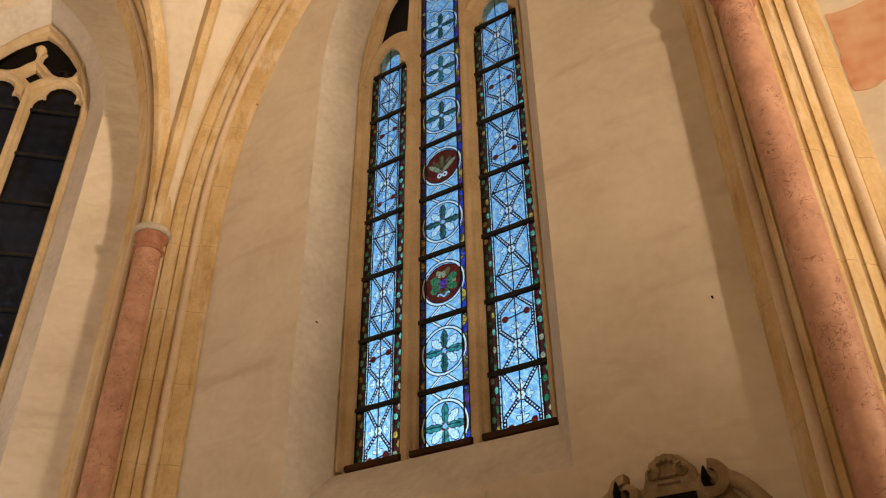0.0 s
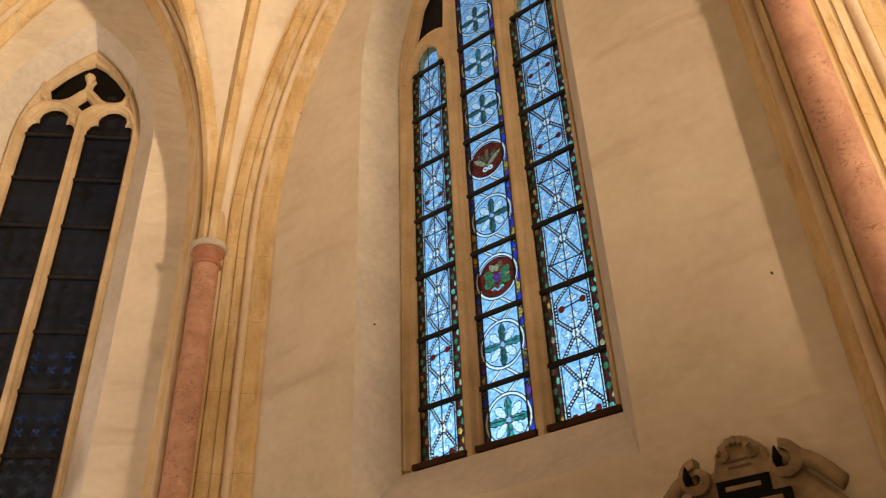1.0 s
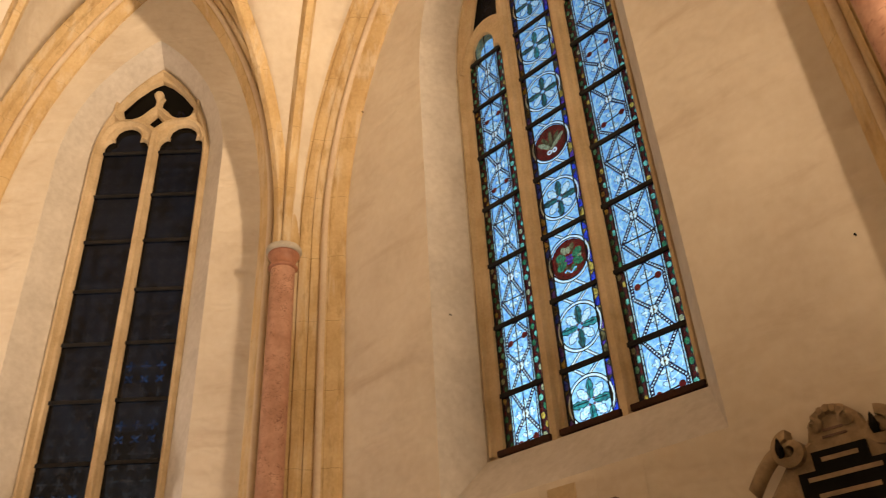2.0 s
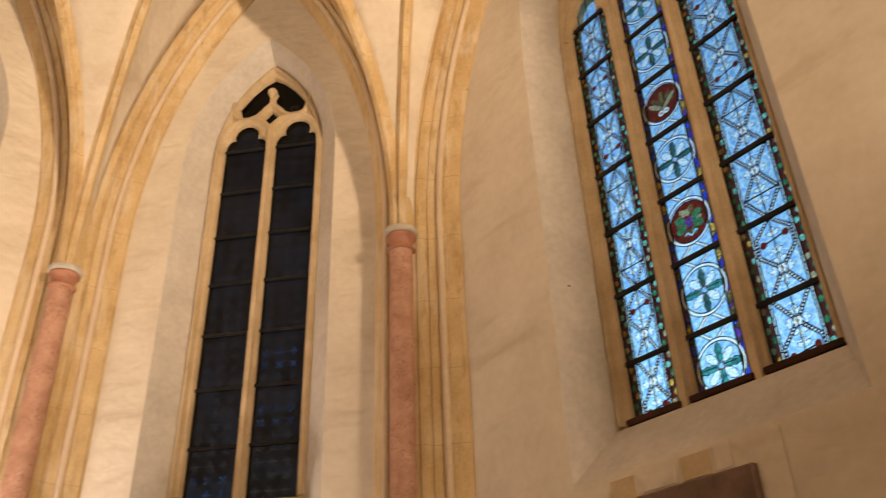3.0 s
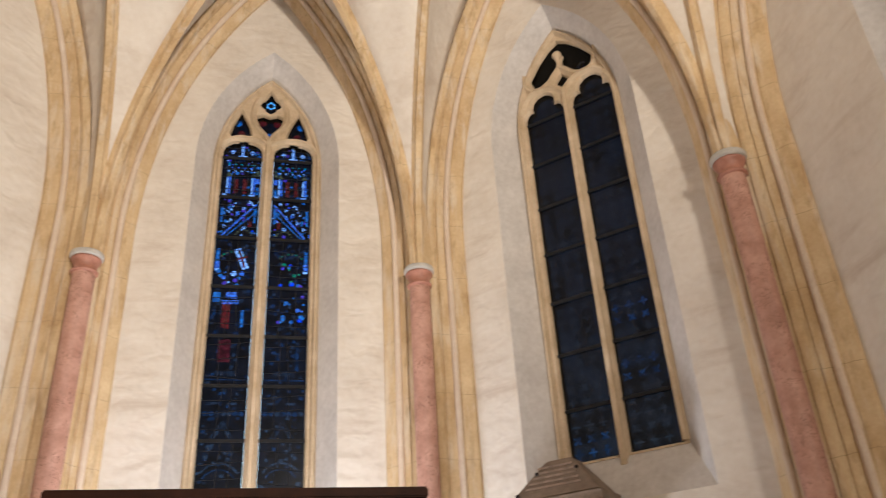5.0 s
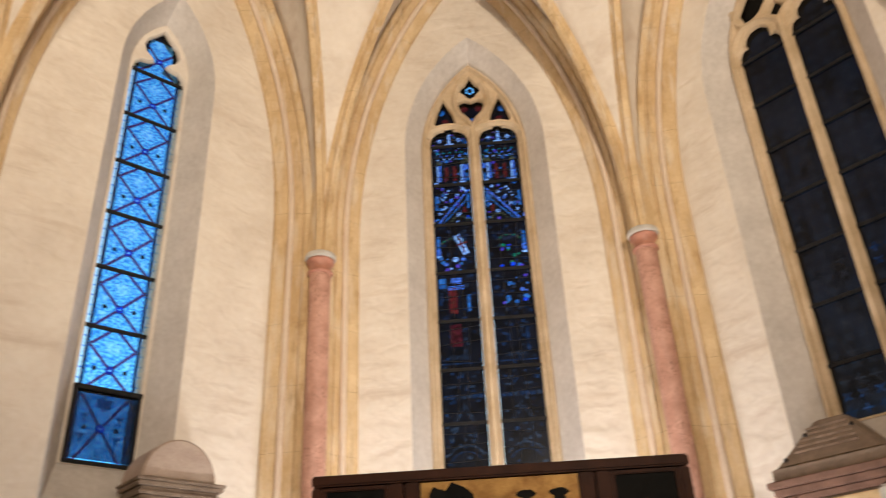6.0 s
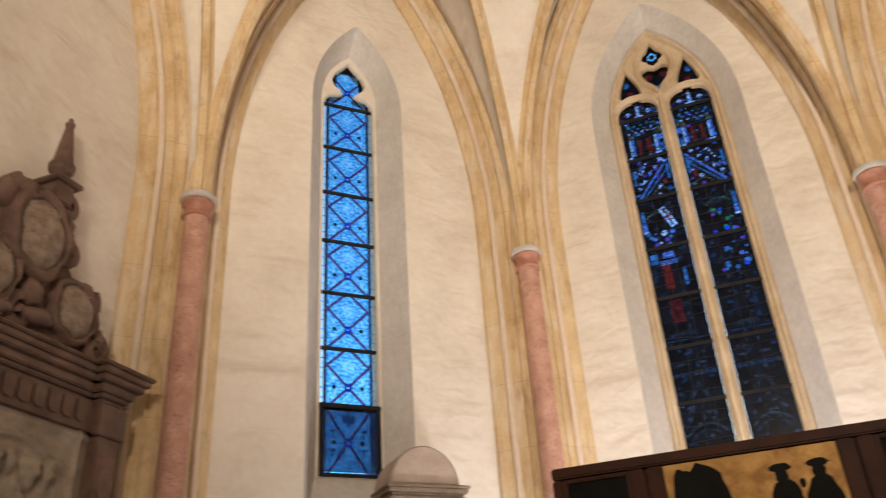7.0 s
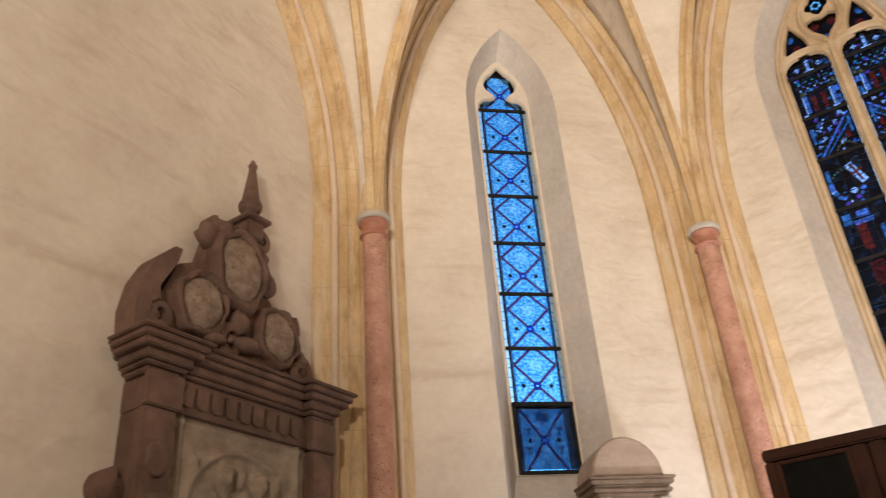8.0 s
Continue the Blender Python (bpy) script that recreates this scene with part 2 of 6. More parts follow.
def lathe(bm, profile, seg=24, a0=0.0, a1=360.0, cx=0.0, cy=0.0):
    full = abs(a1 - a0 - 360) < 1e-6
    cols = []
    for i in range(seg if full else seg + 1):
        a = radians(a0 + (a1 - a0) * i / seg)
        cols.append([bm.verts.new((cx + r * math.cos(a), cy + r * math.sin(a), z)) for r, z in profile])
    m = len(cols)
    for i in range(m if full else m - 1):
        p, q = cols[i], cols[(i + 1) % m]
        for j in range(len(profile) - 1):
            bm.faces.new((p[j], q[j], q[j + 1], p[j + 1]))
    return cols


def arch(cx, a, sill, spring, apex, n=10):
    """Outline of a pointed opening, from the left foot over the point to the right foot."""
    h = apex - spring
    R = (a * a + h * h) / (2 * a)
    end = math.asin(min(1, h / R))
    pts = [(cx - a, sill)]
    for i in range(n + 1):
        w = end * i / n
        pts.append((cx - (a - R) - R * math.cos(w), spring + R * math.sin(w)))
    pts += [(2 * cx - x, z) for x, z in reversed(pts[:-1])]
    return pts


def fill(bm, loops, y):
    """Flat faces at depth y between closed loops of (x, z): the first is the outline, the rest are holes."""
    from mathutils.geometry import delaunay_2d_cdt
    vs, es = [], []
    for lp in loops:
        k = len(vs)
        vs += [Vector(p) for p in lp]
        es += [(k + i, k + (i + 1) % len(lp)) for i in range(len(lp))]
    v2, _, faces, _, _, _ = delaunay_2d_cdt(vs, es, [], 0, 1e-6)
    nv = [bm.verts.new((p.x, y, p.y)) for p in v2]

    def inside(x, z):
        odd = False
        for lp in loops:
            for i in range(len(lp)):
                (x0, z0), (x1, z1) = lp[i - 1], lp[i]
                if (z0 > z) != (z1 > z) and x < (x1 - x0) * (z - z0) / (z1 - z0) + x0:
                    odd = not odd
        return odd

    for fc in faces:
        cx = sum(v2[i].x for i in fc) / len(fc)
        cz = sum(v2[i].y for i in fc) / len(fc)
        if inside(cx, cz):
            bm.faces.new([nv[i] for i in fc])
    bmesh.ops.delete(bm, geom=[v for v in nv if not v.link_faces], context='VERTS')


def rim(bm, lp0, y0, lp1, y1):
    n = len(lp0)
    a = [bm.verts.new((x, y0, z)) for x, z in lp0]
    b = [bm.verts.new((x, y1, z)) for x, z in lp1]
    for i in range(n):
        j = (i + 1) % n
        bm.faces.new((a[i], a[j], b[j], b[i]))


def inset(lp, d):
    """Closed loop moved outwards by d (inwards if negative)."""
    n = len(lp)
    area = sum(lp[i][0] * lp[(i + 1) % n][1] - lp[(i + 1) % n][0] * lp[i][1] for i in range(n))
    s = 1 if area > 0 else -1
    out = []
    for i in range(n):
        p0, p1, p2 = Vector(lp[i - 1]), Vector(lp[i]), Vector(lp[(i + 1) % n])
        e1, e2 = (p1 - p0), (p2 - p1)
        if e1.length < 1e-9 or e2.length < 1e-9:
            out.append(tuple(p1))
            continue
        e1.normalize(), e2.normalize()
        n1, n2 = Vector((e1.y, -e1.x)) * s, Vector((e2.y, -e2.x)) * s
        nn = n1 + n2
        if nn.length < 1e-6:
            nn = n1.copy()
        nn.normalize()
        k = max(0.35, nn.dot(n1))
        out.append(tuple(p1 + nn * (d / k)))
    return out


def wall(name, at, u0, u1, opening=None, glazing=None, thick=1.0, glass_d=0.30, top=TOP, label=""):
    """A thick wall; its opening splays from the face to the glazing line and runs straight through to the outside."""
    bm = bmesh.new()
    rect = [(u0, 0), (u1, 0), (u1, top), (u0, top)]
    holes = [opening] if opening else []
    fill(bm, [rect] + holes, 0.0)
    outer = [(x, max(z, glazing[0][1] - 0.3)) for x, z in inset(glazing, 0.85)] if glazing else None
    fill(bm, [rect] + ([outer] if glazing else []), thick)
    rim(bm, rect, 0.0, rect, thick)
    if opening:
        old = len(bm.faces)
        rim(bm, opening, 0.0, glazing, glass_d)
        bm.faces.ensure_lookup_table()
        # splay faces take the plaster with shade in its colour
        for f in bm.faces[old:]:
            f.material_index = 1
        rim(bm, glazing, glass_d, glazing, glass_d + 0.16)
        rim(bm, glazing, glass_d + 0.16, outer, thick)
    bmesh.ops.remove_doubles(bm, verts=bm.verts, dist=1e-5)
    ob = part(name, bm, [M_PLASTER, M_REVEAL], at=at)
    return tagged(ob, label or "thick lime-plastered stone wall with uneven surface", "wall", kind="structure")


# window outlines: half width at the glazing, sill, spring, point
WIN = {
    "south": dict(ocx=0.752, cx=0.740, a=0.832, sill=3.46, spring=6.95, apex=9.1, oa=1.01, osill=3.10, ospring=6.95, oapex=9.35, gd=0.30),
    "southeast": dict(ocx=0.0, cx=0.0, a=0.60, sill=3.50, spring=7.20, apex=8.45, oa=0.82, osill=3.08, ospring=7.0, oapex=8.66, gd=0.26),
    "east": dict(ocx=0.02, cx=0.01, a=0.60, sill=3.50, spring=7.20, apex=8.45, oa=0.78, osill=3.12, ospring=7.1, oapex=8.68, gd=0.26),
    "northeast": dict(ocx=-0.015, cx=-0.025, a=0.31, sill=3.46, spring=7.60, apex=8.24, oa=0.492, osill=2.95, ospring=7.36, oapex=8.47, gd=0.30),
}
LABELS = {
    "south": "long plastered choir wall with tall splayed three-light window",
    "southeast": "plastered apse wall with splayed two-light window",
    "east": "white plastered apse wall behind the altar with splayed window",
    "northeast": "plastered apse wall with narrow splayed lancet window",
}
for nm, w in WIN.items():
    op = arch(w["ocx"], w["oa"], w["osill"], w["ospring"], w["oapex"], 16)
    gl = arch(w["cx"], w["a"], w["sill"], w["spring"], w["apex"], 16)
    if nm == "south":
        wall("wall_south", side(nm), -HALF, 16.0, op, gl, 0.85, glass_d=w["gd"], label=LABELS[nm])
    else:
        wall("wall_" + nm, side(nm), -HALF, HALF, op, gl, 0.85, glass_d=w["gd"], label=LABELS[nm])
wall("wall_north", side("north"), -16.0, HALF, label="plain plastered choir wall behind a carved monument")
YB = SIDES["south"][0][1] - 16.0
bm = bmesh.new()
box(bm, -XA - WO - 1, XA + WO + 1, YB - 0.6, YB, 0, TOP)
tagged(part("wall_west", bm, M_PLASTER), "plain plastered wall closing the nave", "wall", kind="structure")
bm = bmesh.new()
box(bm, -8, 8, YB - 0.6, 10, -0.3, 0)
tagged(part("floor", bm, M_FLOOR), "worn grey stone floor", "floor", kind="structure")
bm = bmesh.new()
hull = [side("north") @ Vector((-16.6, 0.6, 0)), side("north") @ Vector((HALF, 0.4, 0)), side("northeast") @ Vector((HALF, 0.4, 0)), side("east") @ Vector((HALF, 0.4, 0)),
        side("southeast") @ Vector((HALF, 0.4, 0)), side("south") @ Vector((16.6, 0.6, 0))]
lo = [bm.verts.new((p.x, p.y, TOP)) for p in hull]
hi = [bm.verts.new((p.x, p.y, TOP + 0.3)) for p in hull]
bm.faces.new(lo), bm.faces.new(hi)
for i in range(6):
    bm.faces.new((lo[i - 1], lo[i], hi[i], hi[i - 1]))
tagged(part("ceiling", bm, M_PLASTER), "plain masonry above the vault", "ceiling", kind="structure")

# ---- wall arches and pier mouldings ----
ROLL = [(0.120 + 0.030 * math.cos(radians(a)), 0.146 + 0.030 * math.sin(radians(a))) for a in range(200, 9, -19)]
PROFILE = [(0, -0.02), (0, 0.034), (0.008, 0.045), (0.083, 0.118), (0.091, 0.118)] + ROLL + \
          [(0.152, 0.158), (0.160, 0.168), (0.196, 0.222), (0.203, 0.206), (0.214, 0.214), (0.220, 0.255), (0.235, 0.275)]


def arch_curve(cx, a, spring, R, e, hand, n=26, foot=0.0):
    """One edge of a moulded arch: up the jamb and over to the crown."""
    r, c = R + e, a - R
    end = math.acos(max(-1, min(1, -c / r)))
    pts = [(a + e, foot), (a + e, 2.0), (a + e, 4.0)]
    for i in range(n + 1):
        w = end * i / n
        pts.append((c + r * math.cos(w), spring + r * math.sin(w)))
    return [(cx + hand * x, z) for x, z in pts]


def wall_arch(name, at, cx, a, spring, R, last, hands=(1, -1)):
    bm = bmesh.new()
    prof = PROFILE + last
    for hand in hands:
        cols = []
        for e, h in prof:
            cols.append([bm.verts.new((x, -h, z)) for x, z in arch_curve(cx, a, spring, R, e, hand)])
        for j, (p, q) in enumerate(zip(cols, cols[1:])):
            for i in range(len(p) - 1):
                f = bm.faces.new((p[i], q[i], q[i + 1], p[i + 1]))
                f.material_index = 1 if 5 <= j < 4 + len(ROLL) else 0
    ob = part(name, bm, [M_STONE, M_ROLL], at=at, smooth=False)
    return tagged(ob, "moulded yellow sandstone wall arch with slender roll", "arch", group="wall arches", kind="structure")


A_EDGE, A_SPRING, A_R = 1.265, 5.95, 6.1
LAST = [(0.262, 0.300), (0.270, 0.284), (0.284, 0.290), (0.289, 0.316), (0.30, 0.325), (0.341, 0.335), (0.345, 0.0)]
LASTS = [(0.262, 0.300), (0.270, 0.284), (0.284, 0.290), (0.289, 0.316), (0.30, 0.325), (0.338, 0.331), (0.343, 0.316), (0.352, 0.316), (0.357, 0.332), (0.385, 0.335), (0.39, 0.0)]
for nm in ("southeast", "east", "northeast"):
    wall_arch("wall_arch_" + nm, side(nm), 0, A_EDGE, A_SPRING, A_R, LAST)
SC, SA, SSP, SR = (U0 - S / 2) / 2, 2.045, 5.65, 4.5
wall_arch("wall_arch_south", side("south"), SC, SA, SSP, SR, LASTS)
wall_arch("wall_arch_north", side("north"), -SC, SA, SSP, SR, LASTS)
# next bay beyond the straight pier
wall_arch("wall_arch_nave", side("south"), U0 + 2.43, 2.045, SSP, SR, LASTS)

# ---- shafts with capitals ----
SHAFTS = [(S / 2, Y0), (-S / 2, Y0), (XA, Y0 - K2), (-XA, Y0 - K2), (XA, SIDES["south"][0][1] - U0), (-XA, SIDES["south"][0][1] - U0)]


def shaft(k=1.0, dz=0.0):
    """k: girth; dz: how much higher its capital sits."""
    top = empty("wall_shaft")

    def girth(bm, prof, seg):
        lathe(bm, [(r * k, z + (dz if z > 4 else 0)) for r, z in prof], seg)

    bm = bmesh.new()
    girth(bm, [(0.0, 0.0), (0.20, 0.0), (0.20, 0.25), (0.16, 0.32), (0.15, 0.38), (0.115, 0.42), (0.115, 3.0), (0.113, 5.39)], 28)
    part("shaft", bm, M_RED, top, smooth=True)
    bm = bmesh.new()
    girth(bm, [(0.110, 5.372), (0.126, 5.374), (0.137, 5.382), (0.140, 5.391), (0.135, 5.401), (0.121, 5.407), (0.116, 5.420), (0.117, 5.445), (0.124, 5.470),
               (0.138, 5.494), (0.150, 5.506), (0.152, 5.518), (0.146, 5.528), (0.0, 5.528)], 28)
    part("capital", bm, M_CAPITAL, top, "darker red marble bell capital with its shade in the colour", smooth=True)
    bm = bmesh.new()
    girth(bm, [(0.0, 5.528), (0.150, 5.528), (0.164, 5.536), (0.170, 5.546), (0.170, 5.572), (0.160, 5.588), (0.0, 5.592)], 28)
    part("abacus", bm, M_GREY, top, "pale grey stone ring")
    return tagged(top, "slender red marble wall shaft with grey-topped capital", "column", group="wall shafts")


first = shaft(0.90)
thin = shaft(0.80, -0.11)
for i, (x, y) in enumerate(SHAFTS):
    if i in (0, 4):
        (first if i == 0 else thin).matrix_world = pose(x, y, 0)
    else:
        copy_thing(thin if i == 5 else first, pose(x, y, 0, 0, 0, 37 * i))
thin["label"] = "thin red marble wall shaft on a straight pier"

# ---- vault ribs and cells ----
# each rib: shaft, bearing, radius, sweep; two spring from every apse capital
RIBS = [(0, -90, 4.4, 82), (1, -90, 4.4, 82), (2, -116, 5.0, 82), (3, -64, 5.0, 82), (4, 124, 5.0, 82), (5, 56, 5.0, 82),
        (0, -142, 4.5, 57), (1, -38, 4.5, 57), (2, -172, 4.5, 62), (3, -8, 4.5, 62)]
RIB = [(-0.066, 0.14), (-0.066, 0.0), (-0.060, -0.02), (-0.038, -0.050), (-0.036, -0.095), (-0.028, -0.105),
       (0.028, -0.105), (0.036, -0.095), (0.038, -0.050), (0.060, -0.02), (0.066, 0.0), (0.066, 0.14)]


def rib_curve(i, n=30):
    """From the top of a capital upwards and over, in an upright plane."""
    sh, deg, R, sweep = RIBS[i]
    x, y = SHAFTS[sh]
    run = Vector((math.cos(radians(deg)), math.sin(radians(deg)), 0))
    out = []
    for k in range(n + 1):
        w = radians(sweep) * k / n
        out.append(Vector((x, y, 5.58)) + run * (R - R * math.cos(w)) + Vector((0, 0, R * math.sin(w))))
    return out, run


def rib(i):
    pts, run = rib_curve(i)
    acr = run.cross(Vector((0, 0, 1)))
    bm = bmesh.new()
    rings = []
    for i, p in enumerate(pts):
        t = (pts[min(i + 1, len(pts) - 1)] - pts[max(i - 1, 0)]).normalized()
        up = acr.cross(t).normalized()
        rings.append([bm.verts.new(p + acr * w + up * v) for w, v in RIB])
    for p, q in zip(rings, rings[1:]):
        for j in range(len(RIB)):
            k = (j + 1) % len(RIB)
            bm.faces.new((p[j], p[k], q[k], q[j]))
    return tagged(part("vault_rib", bm, M_STONE), "chamfered yellow sandstone vault rib", "vault rib", group="vault ribs", kind="structure")


for i in range(len(RIBS)):
    rib(i)


def cell(name, at, cx, a, spring, R, left, right, e=0.335, h=0.31):
    """Two curved halves of a vault cell, from the wall arch to the ribs of the neighbouring shafts."""
    bm = bmesh.new()
    for hand, sh in ((1, right), (-1, left)):
        edge = [at @ Vector((x, -h, z)) for x, z in arch_curve(cx, a, spring, R, e, hand, 30)[3:]]
        ribs = [p + Vector((0, 0, 0.06)) for p in rib_curve(sh, 30)[0]]
        grid = []
        for g, r in zip(edge, ribs):
            grid.append([bm.verts.new(g.lerp(r, k / 8) + Vector((0, 0, 0.10 * math.sin(math.pi * k / 8)))) for k in range(9)])
        for p, q in zip(grid, grid[1:]):
            for k in range(8):
                bm.faces.new((p[k], p[k + 1], q[k + 1], q[k]))
    ob = part(name, bm, M_PLASTER, smooth=True)
    so = ob.modifiers.new("thickness", 'SOLIDIFY')
    so.thickness = 0.12
    so.offset = 0
    return tagged(ob, "white plastered vault cell between sandstone ribs", "vault", kind="structure")


cell("ceiling_east", side("east"), 0, A_EDGE, A_SPRING, A_R, 7, 6, 0.33, 0.32)
cell("ceiling_southeast", side("southeast"), 0, A_EDGE, A_SPRING, A_R, 0, 8, 0.33, 0.32)
cell("ceiling_northeast", side("northeast"), 0, A_EDGE, A_SPRING, A_R, 9, 1, 0.33, 0.32)
cell("ceiling_south", side("south"), SC, SA, SSP, SR, 2, 4)
cell("ceiling_north", side("north"), -SC, SA, SSP, SR, 5, 3)


def web(name, i, j):
    """Plastered cell between the two ribs of one capital."""
    bm = bmesh.new()
    p = [q + Vector((0, 0, 0.06)) for q in rib_curve(i, 30)[0]]
    q = [r + Vector((0, 0, 0.06)) for r in rib_curve(j, 30)[0]]
    grid = [[bm.verts.new(a.lerp(b, k / 6)) for k in range(7)] for a, b in zip(p, q)]
    for c, d in zip(grid, grid[1:]):
        for k in range(6):
            bm.faces.new((c[k], c[k + 1], d[k + 1], d[k]))
    ob = part(name, bm, M_PLASTER, smooth=True)
    so = ob.modifiers.new("thickness", 'SOLIDIFY')
    so.thickness = 0.10
    so.offset = 0
    return tagged(ob, "white plastered vault web between two sandstone ribs", "vault", kind="structure")


for k, (i, j) in enumerate(((0, 6), (1, 7), (2, 8), (3, 9))):
    web("ceiling_web_%d" % (k + 1), i, j)

# ---- coloured glass ----
G_PALE = glass("pale_blue_glass", (0.50, 0.82, 1.0), (0.22, 0.52, 0.95), 30.0)
G_WHITE = glass("white_glass", (1.0, 1.0, 1.0), (0.80, 0.92, 1.0), 30.0)
G_VEIN = glass("blue_trace_glass", (0.06, 0.12, 0.30), (0.03, 0.06, 0.18), 40.0)
G_INK = glass("black_trace_glass", (0.012, 0.018, 0.04), (0.006, 0.008, 0.02), 40.0, gloss=0.02)
G_SKY = glass("sky_blue_glass", (0.36, 0.76, 1.0), (0.05, 0.27, 0.76), 38.0)
G_DUSK = glass("deep_blue_glass", (0.06, 0.18, 0.42), (0.02, 0.07, 0.2), 22.0)
G_STRAP = glass("dark_blue_strap_glass", (0.010, 0.018, 0.085), (0.003, 0.006, 0.03), 90.0)
G_PURPLE = glass("plum_strap_glass", (0.12, 0.05, 0.22), (0.05, 0.015, 0.08), 60.0)
G_TEAL = glass("teal_glass", (0.03, 0.36, 0.36), (0.005, 0.10, 0.13), 40.0)
G_RED = glass("ruby_glass", (0.19, 0.008, 0.010), (0.05, 0.002, 0.003), 30.0)
G_YELLOW = glass("yellow_glass", (0.95, 0.70, 0.16), (0.5, 0.30, 0.04), 40.0)
G_GREEN = glass("green_glass", (0.03, 0.26, 0.12), (0.006, 0.07, 0.035), 60.0)
G_COBALT = glass("cobalt_glass", (0.02, 0.08, 0.75), (0.01, 0.02, 0.25), 40.0)
G_VIOLET = glass("violet_glass", (0.16, 0.06, 0.45), (0.05, 0.02, 0.16), 40.0)
G_DARK = glass("very_dark_glass", (0.0066, 0.0070, 0.0100), (0.0017, 0.0018, 0.0024), 5.0, gloss=0.025)
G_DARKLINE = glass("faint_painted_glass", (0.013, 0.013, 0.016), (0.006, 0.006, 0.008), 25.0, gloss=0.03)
G_FROST = glass("frosted_blue_glass", (0.92, 1.0, 1.0), (0.50, 0.80, 1.0), 70.0)
G_PINE = glass("pine_green_glass", (0.02, 0.20, 0.20), (0.004, 0.05, 0.06), 40.0)
G_STRAW = glass("straw_glass", (0.50, 0.46, 0.28), (0.20, 0.18, 0.10), 60.0)
G_AMBER = glass("amber_glass", (0.72, 0.46, 0.10), (0.28, 0.15, 0.02), 50.0)
G_WINEDARK = glass("dark_wine_glass", (0.085, 0.012, 0.012), (0.02, 0.004, 0.005), 40.0)
G_MINT = glass("mint_glass", (0.25, 0.72, 0.58), (0.06, 0.30, 0.24), 35.0)
G_SOOT = glass("sooty_amber_glass", (0.22, 0.16, 0.07), (0.04, 0.03, 0.015), 35.0, gloss=0.02)
G_FAINT = glass("faint_blue_glass", (0.012, 0.024, 0.056), (0.003, 0.007, 0.016), 14.0, gloss=0.02)
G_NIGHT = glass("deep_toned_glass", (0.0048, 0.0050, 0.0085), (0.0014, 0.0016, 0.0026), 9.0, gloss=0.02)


def flat(bm, pts, y, mi=0):
    """One flat piece of glass or lead, from its (x, z) outline."""
    f = bm.faces.new([bm.verts.new((x, y, z)) for x, z in pts])
    f.material_index = mi
    return f


def strip(bm, x0, z0, x1, z1, w, y, mi=0):
    d = Vector((x1 - x0, z1 - z0)).normalized() * w / 2
    flat(bm, [(x0 - d.y, z0 + d.x), (x1 - d.y, z1 + d.x), (x1 + d.y, z1 - d.x), (x0 + d.y, z0 - d.x)], y, mi)


def came(bm, x0, z0, x1, z1, w, y, t=0.006):
    """A lead bar with depth."""
    d = Vector((x1 - x0, z1 - z0)).normalized() * w / 2
    q = [(x0 - d.y, z0 + d.x), (x1 - d.y, z1 + d.x), (x1 + d.y, z1 - d.x), (x0 + d.y, z0 - d.x)]
    flat(bm, q, y - t)
    rim(bm, q, y - t, q, y)


def disc(bm, cx, cz, r, y, mi=0, n=20, rz=None):
    rz = rz or r
    flat(bm, [(cx + r * math.cos(i * math.tau / n), cz + rz * math.sin(i * math.tau / n)) for i in range(n)], y, mi)


def ring(bm, cx, cz, r0, r1, y, mi=0, n=28):
    for i in range(n):
        a, b = i * math.tau / n, (i + 1) * math.tau / n
        flat(bm, [(cx + r0 * math.cos(a), cz + r0 * math.sin(a)), (cx + r1 * math.cos(a), cz + r1 * math.sin(a)),
                  (cx + r1 * math.cos(b), cz + r1 * math.sin(b)), (cx + r0 * math.cos(b), cz + r0 * math.sin(b))], y, mi)


def leaf(bm, cx, cz, ang, length, w, y, mi=0, lobes=0):
    c, s = math.cos(radians(ang)), math.sin(radians(ang))
    up = [(0.0, 0.15), (0.18, 0.62), (0.34, 0.85), (0.46, 0.66), (0.6, 0.98), (0.74, 0.72), (0.86, 0.6), (1.0, 0.0)] if lobes else \
         [(0.0, 0.2), (0.25, 0.7), (0.5, 1.0), (0.75, 0.8), (1.0, 0.0)]
    pts = [(t * length, h * w / 2) for t, h in up] + [(t * length, -h * w / 2) for t, h in reversed(up[:-1])]
    flat(bm, [(cx + c * p - s * q, cz + s * p + c * q) for p, q in pts], y, mi)


def tracery(name, lp, holes, d0, d1, mat, parent, cham=0.03, label=""):
    """Pierced stone frame: openings chamfered towards the room."""
    bm = bmesh.new()
    wide = [inset(h, cham) for h in holes]
    fill(bm, [lp] + wide, d0)
    fill(bm, [lp] + holes, d1)
    rim(bm, lp, d0, lp, d1)
    for h, w in zip(holes, wide):
        rim(bm, w, d0, inset(h, cham * 0.55), d0 + cham * 0.5)
        rim(bm, inset(h, cham * 0.55), d0 + cham * 0.5, inset(h, cham * 0.45), d0 + cham * 0.9)
        rim(bm, inset(h, cham * 0.45), d0 + cham * 0.9, h, d0 + cham * 1.9)
        rim(bm, h, d0 + cham * 1.9, h, d1)
    bmesh.ops.remove_doubles(bm, verts=bm.verts, dist=1e-5)
    return part(name, bm, mat, parent, label)


